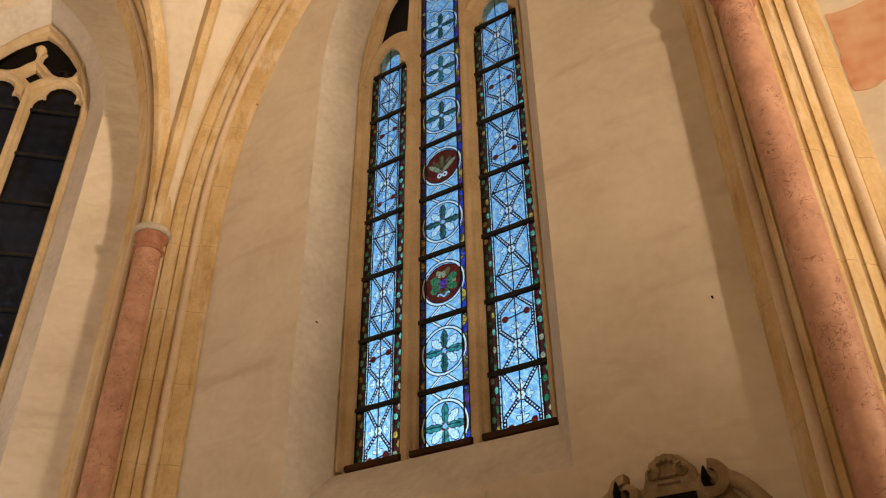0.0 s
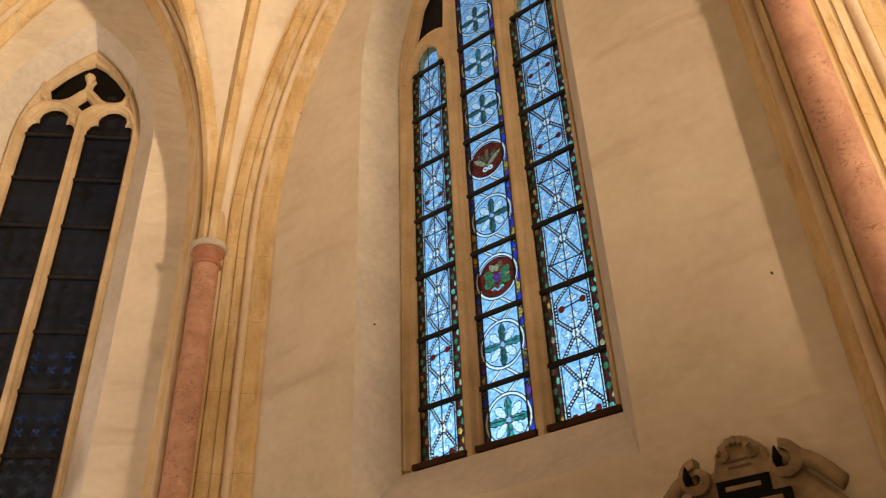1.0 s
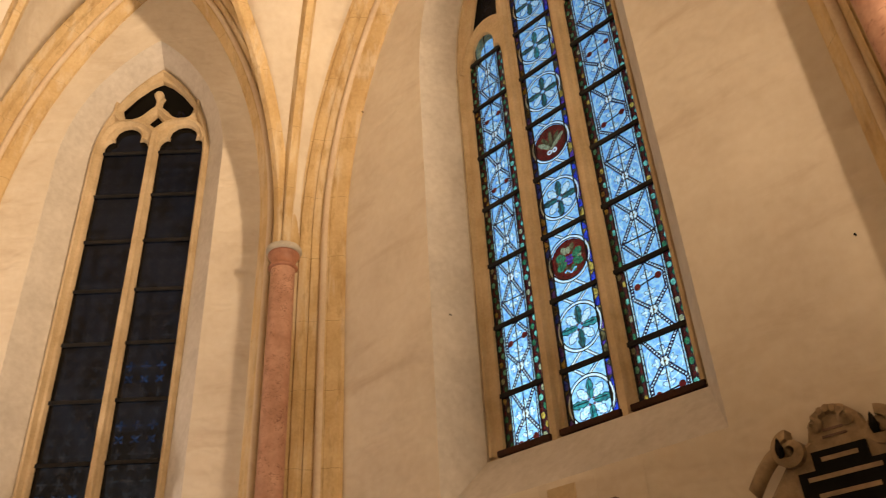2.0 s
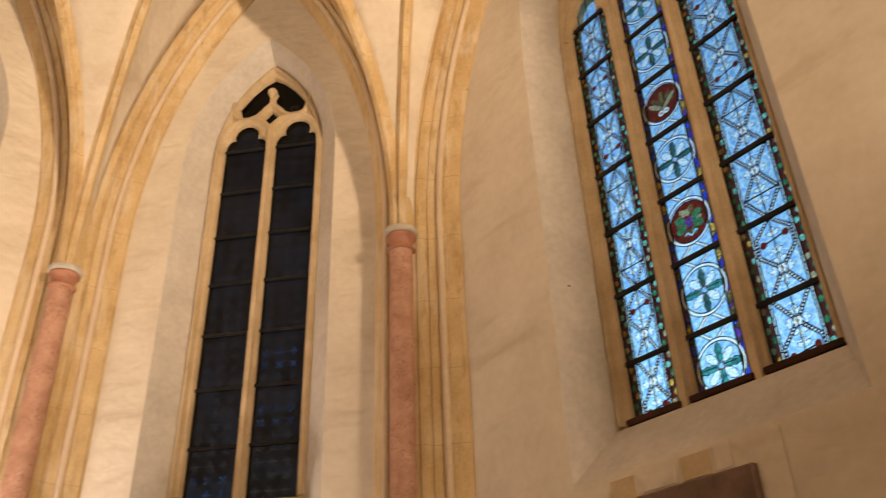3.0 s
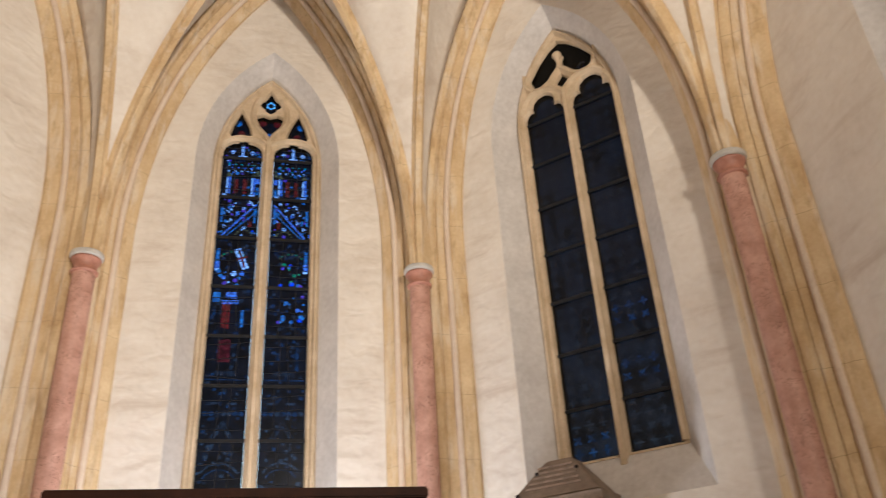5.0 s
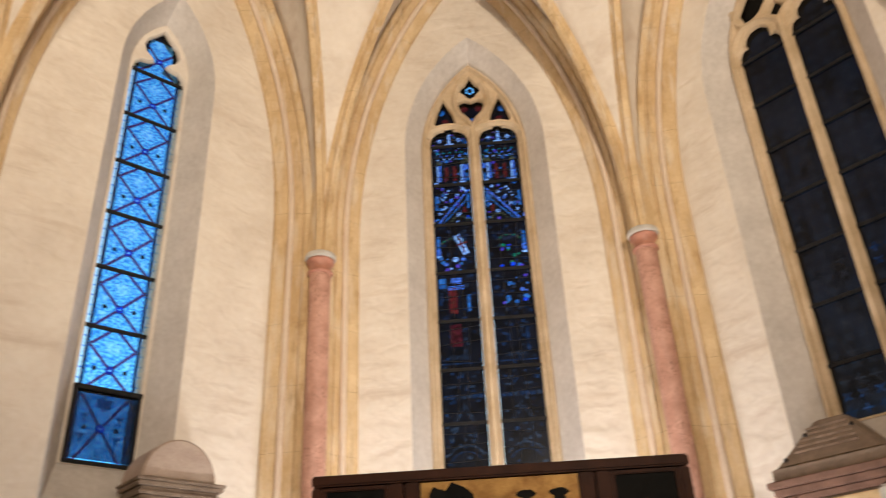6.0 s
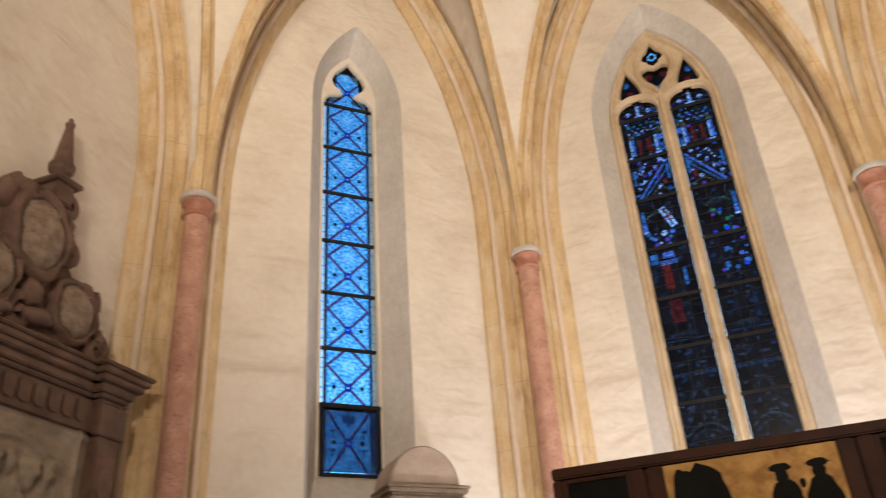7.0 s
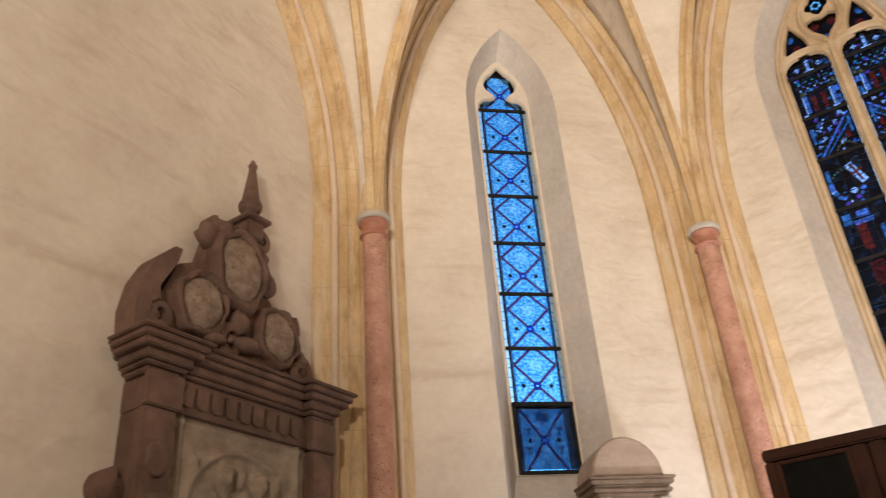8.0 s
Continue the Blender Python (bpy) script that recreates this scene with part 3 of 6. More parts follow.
def moulding(bm, pts, front, back, y0, y1):
    """Stone rib along a line of (x, z): narrow fillet in front, hollow flanks widening to the plate behind."""
    prof = [(-back / 2, y1), (-back * 0.36, y1 - (y1 - y0) * 0.28), (-front * 0.75, y0 + (y1 - y0) * 0.30), (-front / 2, y0), (front / 2, y0), (front * 0.75, y0 + (y1 - y0) * 0.30),
            (back * 0.36, y1 - (y1 - y0) * 0.28), (back / 2, y1)]
    rows = []
    for i, p in enumerate(pts):
        a, b = Vector(pts[max(0, i - 1)]), Vector(pts[min(len(pts) - 1, i + 1)])
        t = (b - a).normalized()
        k = 1.0
        if 0 < i < len(pts) - 1:
            k = 1 / max(0.5, (Vector(p) - a).normalized().dot(t))
        rows.append([bm.verts.new((p[0] + t.y * o * k, y, p[1] - t.x * o * k)) for o, y in prof])
    for p, q in zip(rows, rows[1:]):
        for j in range(len(prof) - 1):
            bm.faces.new((p[j], p[j + 1], q[j + 1], q[j]))
    bm.faces.new(rows[0]), bm.faces.new(rows[-1])


def smoothed(pts, n=5):
    """A rounder line through a few turning points."""
    out = []
    for i in range(len(pts) - 1):
        p0, p1, p2, p3 = (Vector(pts[max(0, min(len(pts) - 1, k))]) for k in (i - 1, i, i + 1, i + 2))
        for j in range(n):
            t = j / n
            out.append(tuple(0.5 * (2 * p1 + (p2 - p0) * t + (2 * p0 - 5 * p1 + 4 * p2 - p3) * t * t + (3 * p1 - p0 - 3 * p2 + p3) * t ** 3)))
    return out + [tuple(pts[-1])]


def ribwork(win, w, y0, y1, mullions, curves, jamb=0.072, bar=0.076):
    """Moulded jambs, mullions and tracery lines standing proud of the pierced plate."""
    bm = bmesh.new()
    line = inset(arch(w["cx"], w["a"], w["sill"], w["spring"], w["apex"], 16), -0.028)
    moulding(bm, line, 0.022, jamb, y0, y1)
    part("jamb_moulding", bm, M_PALE, win)
    for x, z0, z1 in mullions:
        bm = bmesh.new()
        moulding(bm, [(x, z0), (x, (z0 + z1) / 2), (x, z1)], 0.040, bar, y0 - 0.006, y1)
        part("mullion", bm, M_PALE, win)
    for c in curves:
        bm = bmesh.new()
        moulding(bm, smoothed(c), 0.022, 0.085, y0 + 0.002, y1)
        part("tracery_rib", bm, M_PALE, win)


def mirrored(curves, cx=0.0):
    return curves + [[(2 * cx - x, z) for x, z in c] for c in curves]


def cusped(cx, a, sill, spring, top):
    """Light with a trefoil head."""
    h = top - spring
    right = [(cx + a, sill), (cx + a, spring - 0.02), (cx + a * 0.98, spring + 0.16 * h), (cx + a * 0.86, spring + 0.34 * h), (cx + a * 0.70, spring + 0.42 * h),
             (cx + a * 0.56, spring + 0.40 * h), (cx + a * 0.60, spring + 0.60 * h), (cx + a * 0.52, spring + 0.80 * h),
             (cx + a * 0.30, spring + 0.95 * h), (cx + a * 0.10, top), ]
    return right + [(2 * cx - x, z) for x, z in reversed(right)]


def round_headed(cx, a, sill, spring, top):
    """Light with a flat rounded head and a small nick in the middle."""
    h = top - spring
    right = [(cx + a, sill), (cx + a, spring)] + [(cx + a * math.cos(radians(t)) ** 0.7, spring + h * math.sin(radians(t))) for t in (18, 36, 54, 70)] + \
            [(cx + a * 0.26, top - 0.004), (cx + a * 0.20, top + 0.022), (cx + a * 0.06, top + 0.03)]
    return right + [(2 * cx - x, z) for x, z in reversed(right)]


def rounded(cx, cz, rx, rz, n=16, tip=0.0, lobes=0):
    out = []
    for i in range(n):
        a = i * math.tau / n
        k = 1 + (0.16 * math.cos(lobes * (a - math.pi / 2)) if lobes else 0)
        out.append((cx + rx * k * math.cos(a), cz + rz * k * math.sin(a) + (tip if i == n // 4 else 0)))
    return out


def window(number, nm, label):
    ob = empty("window_%d" % number, side(nm))
    return tagged(ob, label, "window", kind="structure")


def bars(win, lights, heights, y, name="saddle_bar"):
    for x0, x1 in lights:
        for z in heights:
            bm = bmesh.new()
            box(bm, x0 - 0.01, x1 + 0.01, y - 0.02, y + 0.002, z - 0.016, z + 0.016)
            part(name, bm, M_LEAD, win)


def panels(win, x0, x1, levels, y, mat):
    out = []
    for za, zb in zip(levels, levels[1:]):
        bm = bmesh.new()
        box(bm, x0, x1, y, y + 0.004, za + 0.001, zb - 0.001)
        out.append((part("glass_panel", bm, mat, win), za, zb))
    return out


# ---- window_1: three-light window with pale grisaille glass ----
w = WIN["south"]
win1 = window(1, "south", "tall three-light stained glass window with pale blue grisaille panels")
LIGHTS = [(0.035, 0.415), (0.56, 0.955), (1.095, 1.525)]
d0 = w["gd"] - 0.03
holes = [cusped(0.225, 0.19, 3.50, 6.98, 7.36), cusped(0.7575, 0.1975, 3.50, 8.0, 8.45), cusped(1.31, 0.215, 3.50, 6.98, 7.36)]
holes += [[(0.10, 7.46), (0.25, 7.52), (0.41, 7.48), (0.43, 7.9), (0.34, 8.1), (0.20, 7.88)], [(1.17, 7.48), (1.32, 7.52), (1.47, 7.46), (1.37, 7.88), (1.23, 8.1), (1.14, 7.9)]]
tracery("tracery", arch(w["cx"], w["a"], w["sill"], w["spring"], w["apex"], 16), holes, d0 + 0.07, d0 + 0.17, M_PALE, win1, 0.012, "chamfered sandstone mullions and cusped heads")
ribwork(win1, w, d0 + 0.034, d0 + 0.074, [(0.4875, 3.42, 8.55), (1.025, 3.42, 8.55)],
        mirrored([[(-0.04, 7.02), (0.0, 7.18), (0.07, 7.32), (0.19, 7.43), (0.32, 7.46), (0.44, 7.42), (0.51, 7.33)]], 0.779), 0.062, 0.10)
GY = d0 + 0.10
LEV = [3.50] + [3.91 + 0.53 * k for k in range(7)]
bars(win1, LIGHTS, LEV[1:], GY)
for x0, x1 in LIGHTS:
    bm = bmesh.new()
    box(bm, x0 - 0.035, x1 + 0.035, d0 + 0.028, d0 + 0.1, 3.472, 3.513, 0.004)
    part("sill_board", bm, M_WOOD, win1, "dark wooden sill strip")
rng = random.Random(5)


def border(parent, x, wd, za, zb, y, mats, step=0.075):
    """A strip of small coloured pieces leaning to and fro."""
    bm = bmesh.new()
    z, k = za + 0.004, 0
    while z < zb - 0.01:
        zt = min(z + step, zb - 0.004)
        lean = 0.02 if k % 2 else -0.02
        order = rng.sample(range(len(mats)), 2)
        flat(bm, [(x - wd / 2, z), (x + wd / 2, z), (x + wd / 2, min(zt, max(z, zt - 0.02 - lean))), (x - wd / 2, max(z + 0.002, zt - 0.02 + lean))], y, order[0])
        flat(bm, [(x - wd / 2, max(z + 0.003, zt - 0.017 + lean)), (x + wd / 2, max(z + 0.003, zt - 0.017 - lean)), (x + wd / 2, zt - 0.003), (x - wd / 2, zt - 0.003)], y, order[1])
        strip(bm, x - wd / 2, zt - 0.0185 + lean, x + wd / 2, zt - 0.0185 - lean, 0.008, y - 0.001, len(mats))
        strip(bm, x - wd / 2, zt, x + wd / 2, zt, 0.008, y - 0.001, len(mats))
        z, k = zt, k + 1
    return part("border_glass", bm, mats + [G_INK], parent)


def leafy_border(parent, x, wd, za, zb, y, turn=1):
    """Dark red strip with half-round leaves growing from either edge and a zigzag between them."""
    bm = bmesh.new()
    flat(bm, [(x - wd / 2, za), (x + wd / 2, za), (x + wd / 2, zb), (x - wd / 2, zb)], y, 0)
    n = max(1, round((zb - za) / 0.062))
    step = (zb - za) / n
    for k in range(n):
        z, hand = za + step * (k + 0.5), turn if k % 2 else -turn
        col = rng.choice((2, 2, 3, 3, 3, 4, 5))
        leaf(bm, x + hand * wd / 2, z, 180 if hand > 0 else 0, wd * 0.66, step * 1.02, y - 0.001, 6, 1)
        leaf(bm, x + hand * wd / 2, z, 180 if hand > 0 else 0, wd * 0.56, step * 0.82, y - 0.0015, col, 1)
        strip(bm, x - hand * wd * 0.42, z - step / 2 + 0.004, x + hand * wd * 0.02, z - 0.002, 0.008, y - 0.0008, 1)
    return part("border_glass", bm, [G_WINEDARK, G_RED, G_MINT, G_GREEN, G_AMBER, G_STRAW, G_INK], parent)


def trefoil(bm, x, z, ang, size, y):
    for da, k in ((0, 1.0), (62, 0.85), (-62, 0.85)):
        leaf(bm, x, z, ang + da, size * k * 1.12, size * 0.66, y, 1, 1)
        leaf(bm, x, z, ang + da, size * k, size * 0.52, y - 0.0005, 0, 1)


# lattice of beaded straps: (0: middle of the light, 1: its border, height)
ROSES = [3.73, 4.08, 4.80, 5.13, 5.84, 6.19, 6.91]
DOTS = [3.545, 4.285, 5.655, 6.375]
LATTICE = [(1, 3.50), (1, 3.60), (0, 3.73), (1, 3.905), (0, 4.08), (1, 4.20), (1, 4.32), (0, 4.44), (1, 4.61), (0, 4.80), (1, 4.965), (0, 5.13), (1, 5.31), (0, 5.50), (1, 5.60), (1, 5.72),
           (0, 5.84), (1, 6.02), (0, 6.19), (1, 6.30), (1, 6.43), (0, 6.56), (1, 6.74), (0, 6.91), (1, 7.09)]
CROSSES = [4.615, 5.315, 6.735]


def side_light(x0, x1):
    cx, hw = (x0 + x1) / 2, (x1 - x0) / 2
    bw = 0.066
    inner = hw - bw - 0.020
    levels = LEV + [7.36]
    for pane, za, zb in panels(win1, x0, x1, levels, GY, G_PALE):
        for sx in (-1, 1):
            leafy_border(pane, cx + sx * (hw - bw / 2), bw, za + 0.012, zb - 0.012, GY - 0.003, sx)
        bm = bmesh.new()
        for sx in (-1, 1):
            strip(bm, cx + sx * (hw - bw - 0.008), za, cx + sx * (hw - bw - 0.008), zb, 0.011, GY - 0.003, 0)
            for k in range(int((zb - za) / 0.055)):
                z = za + 0.03 + 0.055 * k
                strip(bm, cx + sx * (hw - bw - 0.014), z, cx + sx * (hw - bw - 0.002), z, 0.007, GY - 0.0034, 1)
        part("bead_strip", bm, [G_FROST, G_INK], pane)
        bm = bmesh.new()
        for sx in (-1, 1):
            came(bm, cx + sx * (hw - 0.004), za, cx + sx * (hw - 0.004), zb, 0.010, GY - 0.003)
            came(bm, cx + sx * (hw - bw), za, cx + sx * (hw - bw), zb, 0.008, GY - 0.003)
            came(bm, cx + sx * (hw - bw - 0.0165), za, cx + sx * (hw - bw - 0.0165), zb, 0.006, GY - 0.003)
        came(bm, cx, za, cx, zb, 0.006, GY - 0.003)
        for z in CROSSES:
            if za < z < zb:
                came(bm, cx - inner, z, cx + inner, z, 0.006, GY - 0.0032)
        part("lead_came", bm, M_LEAD, pane)
        # leaf sprays painted on the quarries
        bm = bmesh.new()
        for z in [q for q in ROSES if za <= q < zb]:
            for ang, off, size in ((90, 0.050, 0.058), (270, 0.050, 0.058), (0, 0.045, 0.042), (180, 0.045, 0.042)):
                px, pz = cx + off * math.cos(radians(ang)), z + off * math.sin(radians(ang))
                if za + 0.02 < pz < zb - 0.02:
                    trefoil(bm, px, pz, ang, size, GY - 0.0010)
            ring(bm, cx, z, inner * 0.93, inner * 0.97, GY - 0.0004, 0, 24)
        for z in [q for q in CROSSES if za <= q < zb]:
            for ang, off, size in ((90, 0.030, 0.052), (270, 0.030, 0.052), (0, 0.035, 0.040), (180, 0.035, 0.040)):
                trefoil(bm, cx + off * math.cos(radians(ang)), z + off * math.sin(radians(ang)), ang, size, GY - 0.0010)
        for z in [q for q in DOTS if za <= q < zb]:
            trefoil(bm, cx, z + 0.03, 90, 0.055, GY - 0.0010)
            if z - 0.06 > za:
                trefoil(bm, cx, z - 0.09, 90, 0.050, GY - 0.0011)
        part("leaf_spray", bm, [G_FROST, G_VEIN], pane)
        bm = bmesh.new()
        for (fa, a), (fb, b) in zip(LATTICE, LATTICE[1:]):
            lo, hi = max(a, za + 0.004), min(b, zb - 0.004)
            if hi - lo < 0.012:
                continue
            ta, tb = (lo - a) / (b - a), (hi - a) / (b - a)
            for sx in (-1, 1):
                xa, xb = cx + sx * inner * (fa + (fb - fa) * ta) * 0.95, cx + sx * inner * (fa + (fb - fa) * tb) * 0.95
                strip(bm, xa, lo, xb, hi, 0.030, GY - 0.0023, 3)
                strip(bm, xa, lo, xb, hi, 0.023, GY - 0.0030, 0)
                n = max(2, int(math.hypot(xb - xa, hi - lo) / 0.0205))
                for q in range(n):
                    t = (q + 0.5) / n
                    disc(bm, xa + (xb - xa) * t, lo + (hi - lo) * t, 0.0066, GY - 0.0033, 2, 6)
        for z in [q for q in DOTS if za <= q < zb]:
            strip(bm, cx - inner * 0.6, z - 0.012, cx + inner * 0.6, z + 0.012, 0.011, GY - 0.0036, 3)
        part("strapwork", bm, [G_STRAP, G_PALE, G_FROST, G_INK], pane)
        bm = bmesh.new()
        for z in [q for q in ROSES if za <= q < zb]:
            for k in range(6):
                disc(bm, cx + 0.019 * math.cos(k * math.tau / 6), z + 0.019 * math.sin(k * math.tau / 6), 0.0115, GY - 0.0075, 0, 8)
            disc(bm, cx, z, 0.035, GY - 0.0070, 3, 14)
            disc(bm, cx, z, 0.009, GY - 0.0085, 1, 8)
        for z in [q for q in DOTS if za <= q < zb]:
            for sx in (-1, 1):
                disc(bm, cx + sx * inner * 0.62, z + sx * 0.012, 0.025, GY - 0.010, 2, 12)
        part("rosette", bm, [G_WHITE, G_AMBER, G_RED, G_INK], pane)


side_light(*LIGHTS[0])
side_light(*LIGHTS[2])

x0, x1 = LIGHTS[1]
cx = (x0 + x1) / 2
for k, (pane, za, zb) in enumerate(panels(win1, x0, x1, LEV + [7.62, 8.4], GY, G_PALE)):
    zc = 3.65 + 0.53 * k
    border(pane, x0 + 0.028, 0.046, za + 0.015, zb - 0.015, GY - 0.003, [G_COBALT, G_AMBER, G_SOOT, G_VIOLET, G_COBALT], 0.085)
    border(pane, x1 - 0.028, 0.046, za + 0.015, zb - 0.015, GY - 0.003, [G_COBALT, G_AMBER, G_SOOT, G_VIOLET, G_COBALT], 0.085)
    bm = bmesh.new()
    for x in (x0 + 0.006, x1 - 0.006, x0 + 0.05, x1 - 0.05):
        came(bm, x, za, x, zb, 0.010, GY - 0.003)
    part("lead_came", bm, M_LEAD, pane)
    r, y = 0.181, GY - 0.006
    bm = bmesh.new()
    for sx in (-1, 1):
        strip(bm, cx + sx * 0.02, zc + r, cx + sx * 0.12, zc + 0.265, 0.020, y)
        strip(bm, cx + sx * 0.02, zc - r, cx + sx * 0.12, zc - 0.265 if k else za, 0.022, y)
    ring(bm, cx, zc, r - 0.017, r, y - 0.002)
    part("medallion_ring", bm, G_WHITE, pane, "white ringed medallion")
    bm = bmesh.new()
    ring(bm, cx, zc, r - 0.025, r - 0.017, y - 0.003, 0)
    ring(bm, cx, zc, r - 0.001, r + 0.006, y - 0.003, 0)
    for sx in (-1, 1):
        for sz, end in ((1, zc + 0.265), (-1, zc - 0.265 if k else za)):
            for off in (-0.014, 0.014):
                strip(bm, cx + sx * 0.02 + off, zc + sz * r, cx + sx * 0.12 + off, end, 0.006, y - 0.002)
    part("lead_ring", bm, M_LEAD, pane)
    bm = bmesh.new()
    if k in (2, 4):
        disc(bm, cx, zc, r - 0.024, y - 0.001, 0, 28)
        if k == 2:
            for i in range(3):
                for j in range(4 - i):
                    disc(bm, cx + (j - (3 - i) / 2) * 0.022, zc + 0.03 - i * 0.024 - 0.01, 0.013, y - 0.004, 1, 10)
            for a, l in ((25, 0.095), (155, 0.095), (208, 0.095), (332, 0.095)):
                leaf(bm, cx + 0.03 * math.cos(radians(a)), zc + 0.03 * math.sin(radians(a)), a, l, 0.075, y - 0.004, 2, 1)
            for a, l, mi in ((70, 0.075, 6), (115, 0.07, 7), (255, 0.06, 6), (290, 0.065, 2), (180, 0.05, 6), (0, 0.05, 7)):
                leaf(bm, cx + 0.055 * math.cos(radians(a)), zc + 0.055 * math.sin(radians(a)), a, l, 0.05, y - 0.0038, mi, 1)
            leaf(bm, cx, zc + 0.045, 90, 0.06, 0.045, y - 0.0045, 7, 1)
            for k_ in range(6):
                strip(bm, cx - 0.05 + 0.017 * k_, zc - 0.095 + 0.016 * math.sin(1.5 * k_), cx - 0.033 + 0.017 * k_, zc - 0.095 + 0.016 * math.sin(1.5 * k_ + 1.5), 0.011, y - 0.005 - 0.0001 * k_, 3)
        else:
            for a, mi in ((90, 6), (60, 6), (120, 6), (40, 7), (140, 7)):
                leaf(bm, cx, zc - 0.06, a, 0.165 if a != 90 else 0.18, 0.046, y - 0.004 - 0.0005 * mi, mi, 1)
            ring(bm, cx - 0.024, zc - 0.085, 0.010, 0.024, y - 0.007, 5, 10)
            ring(bm, cx + 0.024, zc - 0.085, 0.010, 0.024, y - 0.007, 5, 10)
        part("fruit_emblem", bm, [G_RED, G_VIOLET, G_GREEN, G_PALE, G_YELLOW, G_WHITE, G_SOOT, G_STRAW], pane, "ruby medallion with leaves and fruit")
    else:
        for a in (0, 90, 180, 270):
            leaf(bm, cx + 0.016 * math.cos(radians(a)), zc + 0.016 * math.sin(radians(a)), a, 0.146, 0.068, y - 0.0028, 4, 1)
            leaf(bm, cx + 0.018 * math.cos(radians(a)), zc + 0.018 * math.sin(radians(a)), a, 0.136, 0.054, y - 0.003, (6 if k % 2 else 0) if a in (90, 270) else (0 if k < 2 else 6), 1)
        for a in (45, 135, 225, 315):
            disc(bm, cx + 0.025 * math.cos(radians(a)), zc + 0.025 * math.sin(radians(a)), 0.010, y - 0.004, 1, 8)
            leaf(bm, cx + 0.033 * math.cos(radians(a)), zc + 0.033 * math.sin(radians(a)), a, 0.112, 0.076, y - 0.0012, 5, 1)
            leaf(bm, cx + 0.035 * math.cos(radians(a)), zc + 0.035 * math.sin(radians(a)), a, 0.104, 0.062, y - 0.0015, 2, 1)
        disc(bm, cx, zc, 0.019, y - 0.005, 3, 10)
        part("cross_of_leaves", bm, [G_TEAL, G_RED, G_FROST, G_PALE, G_INK, G_VEIN, G_PINE], pane, "teal cross of four leaves")
        bm = bmesh.new()
        for a in (0, 90, 180, 270):
            c, q = math.cos(radians(a)), math.sin(radians(a))
            came(bm, cx + 0.018 * c, zc + 0.018 * q, cx + 0.128 * c, zc + 0.128 * q, 0.005, y - 0.004, 0.003)
        part("lead_cross", bm, M_LEAD, pane)
bm = bmesh.new()
box(bm, 0.06, 0.45, GY, GY + 0.004, 7.40, 8.15)
part("glass_panel", bm, G_FAINT, win1)
bm = bmesh.new()
box(bm, 1.10, 1.52, GY, GY + 0.004, 7.40, 8.15)
part("glass_panel", bm, G_FAINT, win1)
bm = bmesh.new()
for cx_ in (0.30, 1.30):
    for dz in (0.0, 0.16, 0.32):
        ring(bm, cx_, 7.60 + dz, 0.055, 0.066, GY - 0.003, 0, 14)
part("ring_ornament", bm, G_DUSK, win1)

# ---- window_2: two-light window with very dark glass ----
w = WIN["southeast"]
win2 = window(2, "southeast", "two-light traceried window with very dark leaded glass")
d0 = w["gd"] - 0.03
head = [(-0.34, 7.76), (-0.38, 7.90), (-0.25, 8.08), (-0.12, 8.21), (0.0, 8.28), (0.12, 8.21), (0.25, 8.08), (0.38, 7.90), (0.34, 7.76), (0.27, 7.72), (0.18, 7.74),
        (0.10, 7.83), (0.055, 7.87), (0.030, 7.93), (0.030, 8.00), (0.055, 8.05), (0.03, 8.09), (-0.03, 8.09), (-0.055, 8.05), (-0.030, 8.00), (-0.030, 7.93),
        (-0.055, 7.87), (-0.10, 7.83), (-0.18, 7.74), (-0.27, 7.72)]
holes = [cusped(-0.268, 0.228, 3.53, 7.34, 7.64), cusped(0.308, 0.236, 3.53, 7.34, 7.64), [(0, 7.60), (0.085, 7.70), (0, 7.80), (-0.085, 7.70)], head]
tracery("tracery", arch(w["cx"], w["a"], w["sill"], w["spring"], w["apex"], 16), holes, d0 + 0.02, d0 + 0.15, M_PALE, win2, 0.02, "sandstone mullion and curved tracery with a bud finial")
ribwork(win2, w, d0 - 0.022, d0 + 0.022, [(0.016, 3.42, 7.57)],
        mirrored([[(-0.54, 7.44), (-0.49, 7.58), (-0.39, 7.68), (-0.26, 7.70), (-0.12, 7.66), (0.0, 7.55)],
                  [(-0.44, 7.97), (-0.435, 7.84), (-0.38, 7.73), (-0.27, 7.695), (-0.15, 7.735), (-0.06, 7.83), (0.0, 7.885)]]))
bm = bmesh.new()
lathe(bm, [(0.0, 7.86), (0.026, 7.88), (0.020, 7.94), (0.022, 7.99), (0.048, 8.03), (0.056, 8.06), (0.040, 8.09), (0.0, 8.10)], 10, cx=0.0, cy=d0 + 0.0)
part("bud_finial", bm, M_PALE, win2, smooth=True)
GY = d0 + 0.07
LEV2 = [3.53] + [4.01 + 0.55 * k for k in range(7)]
L2 = [(-0.498, -0.038), (0.07, 0.546)]
bars(win2, L2, LEV2[1:], GY)
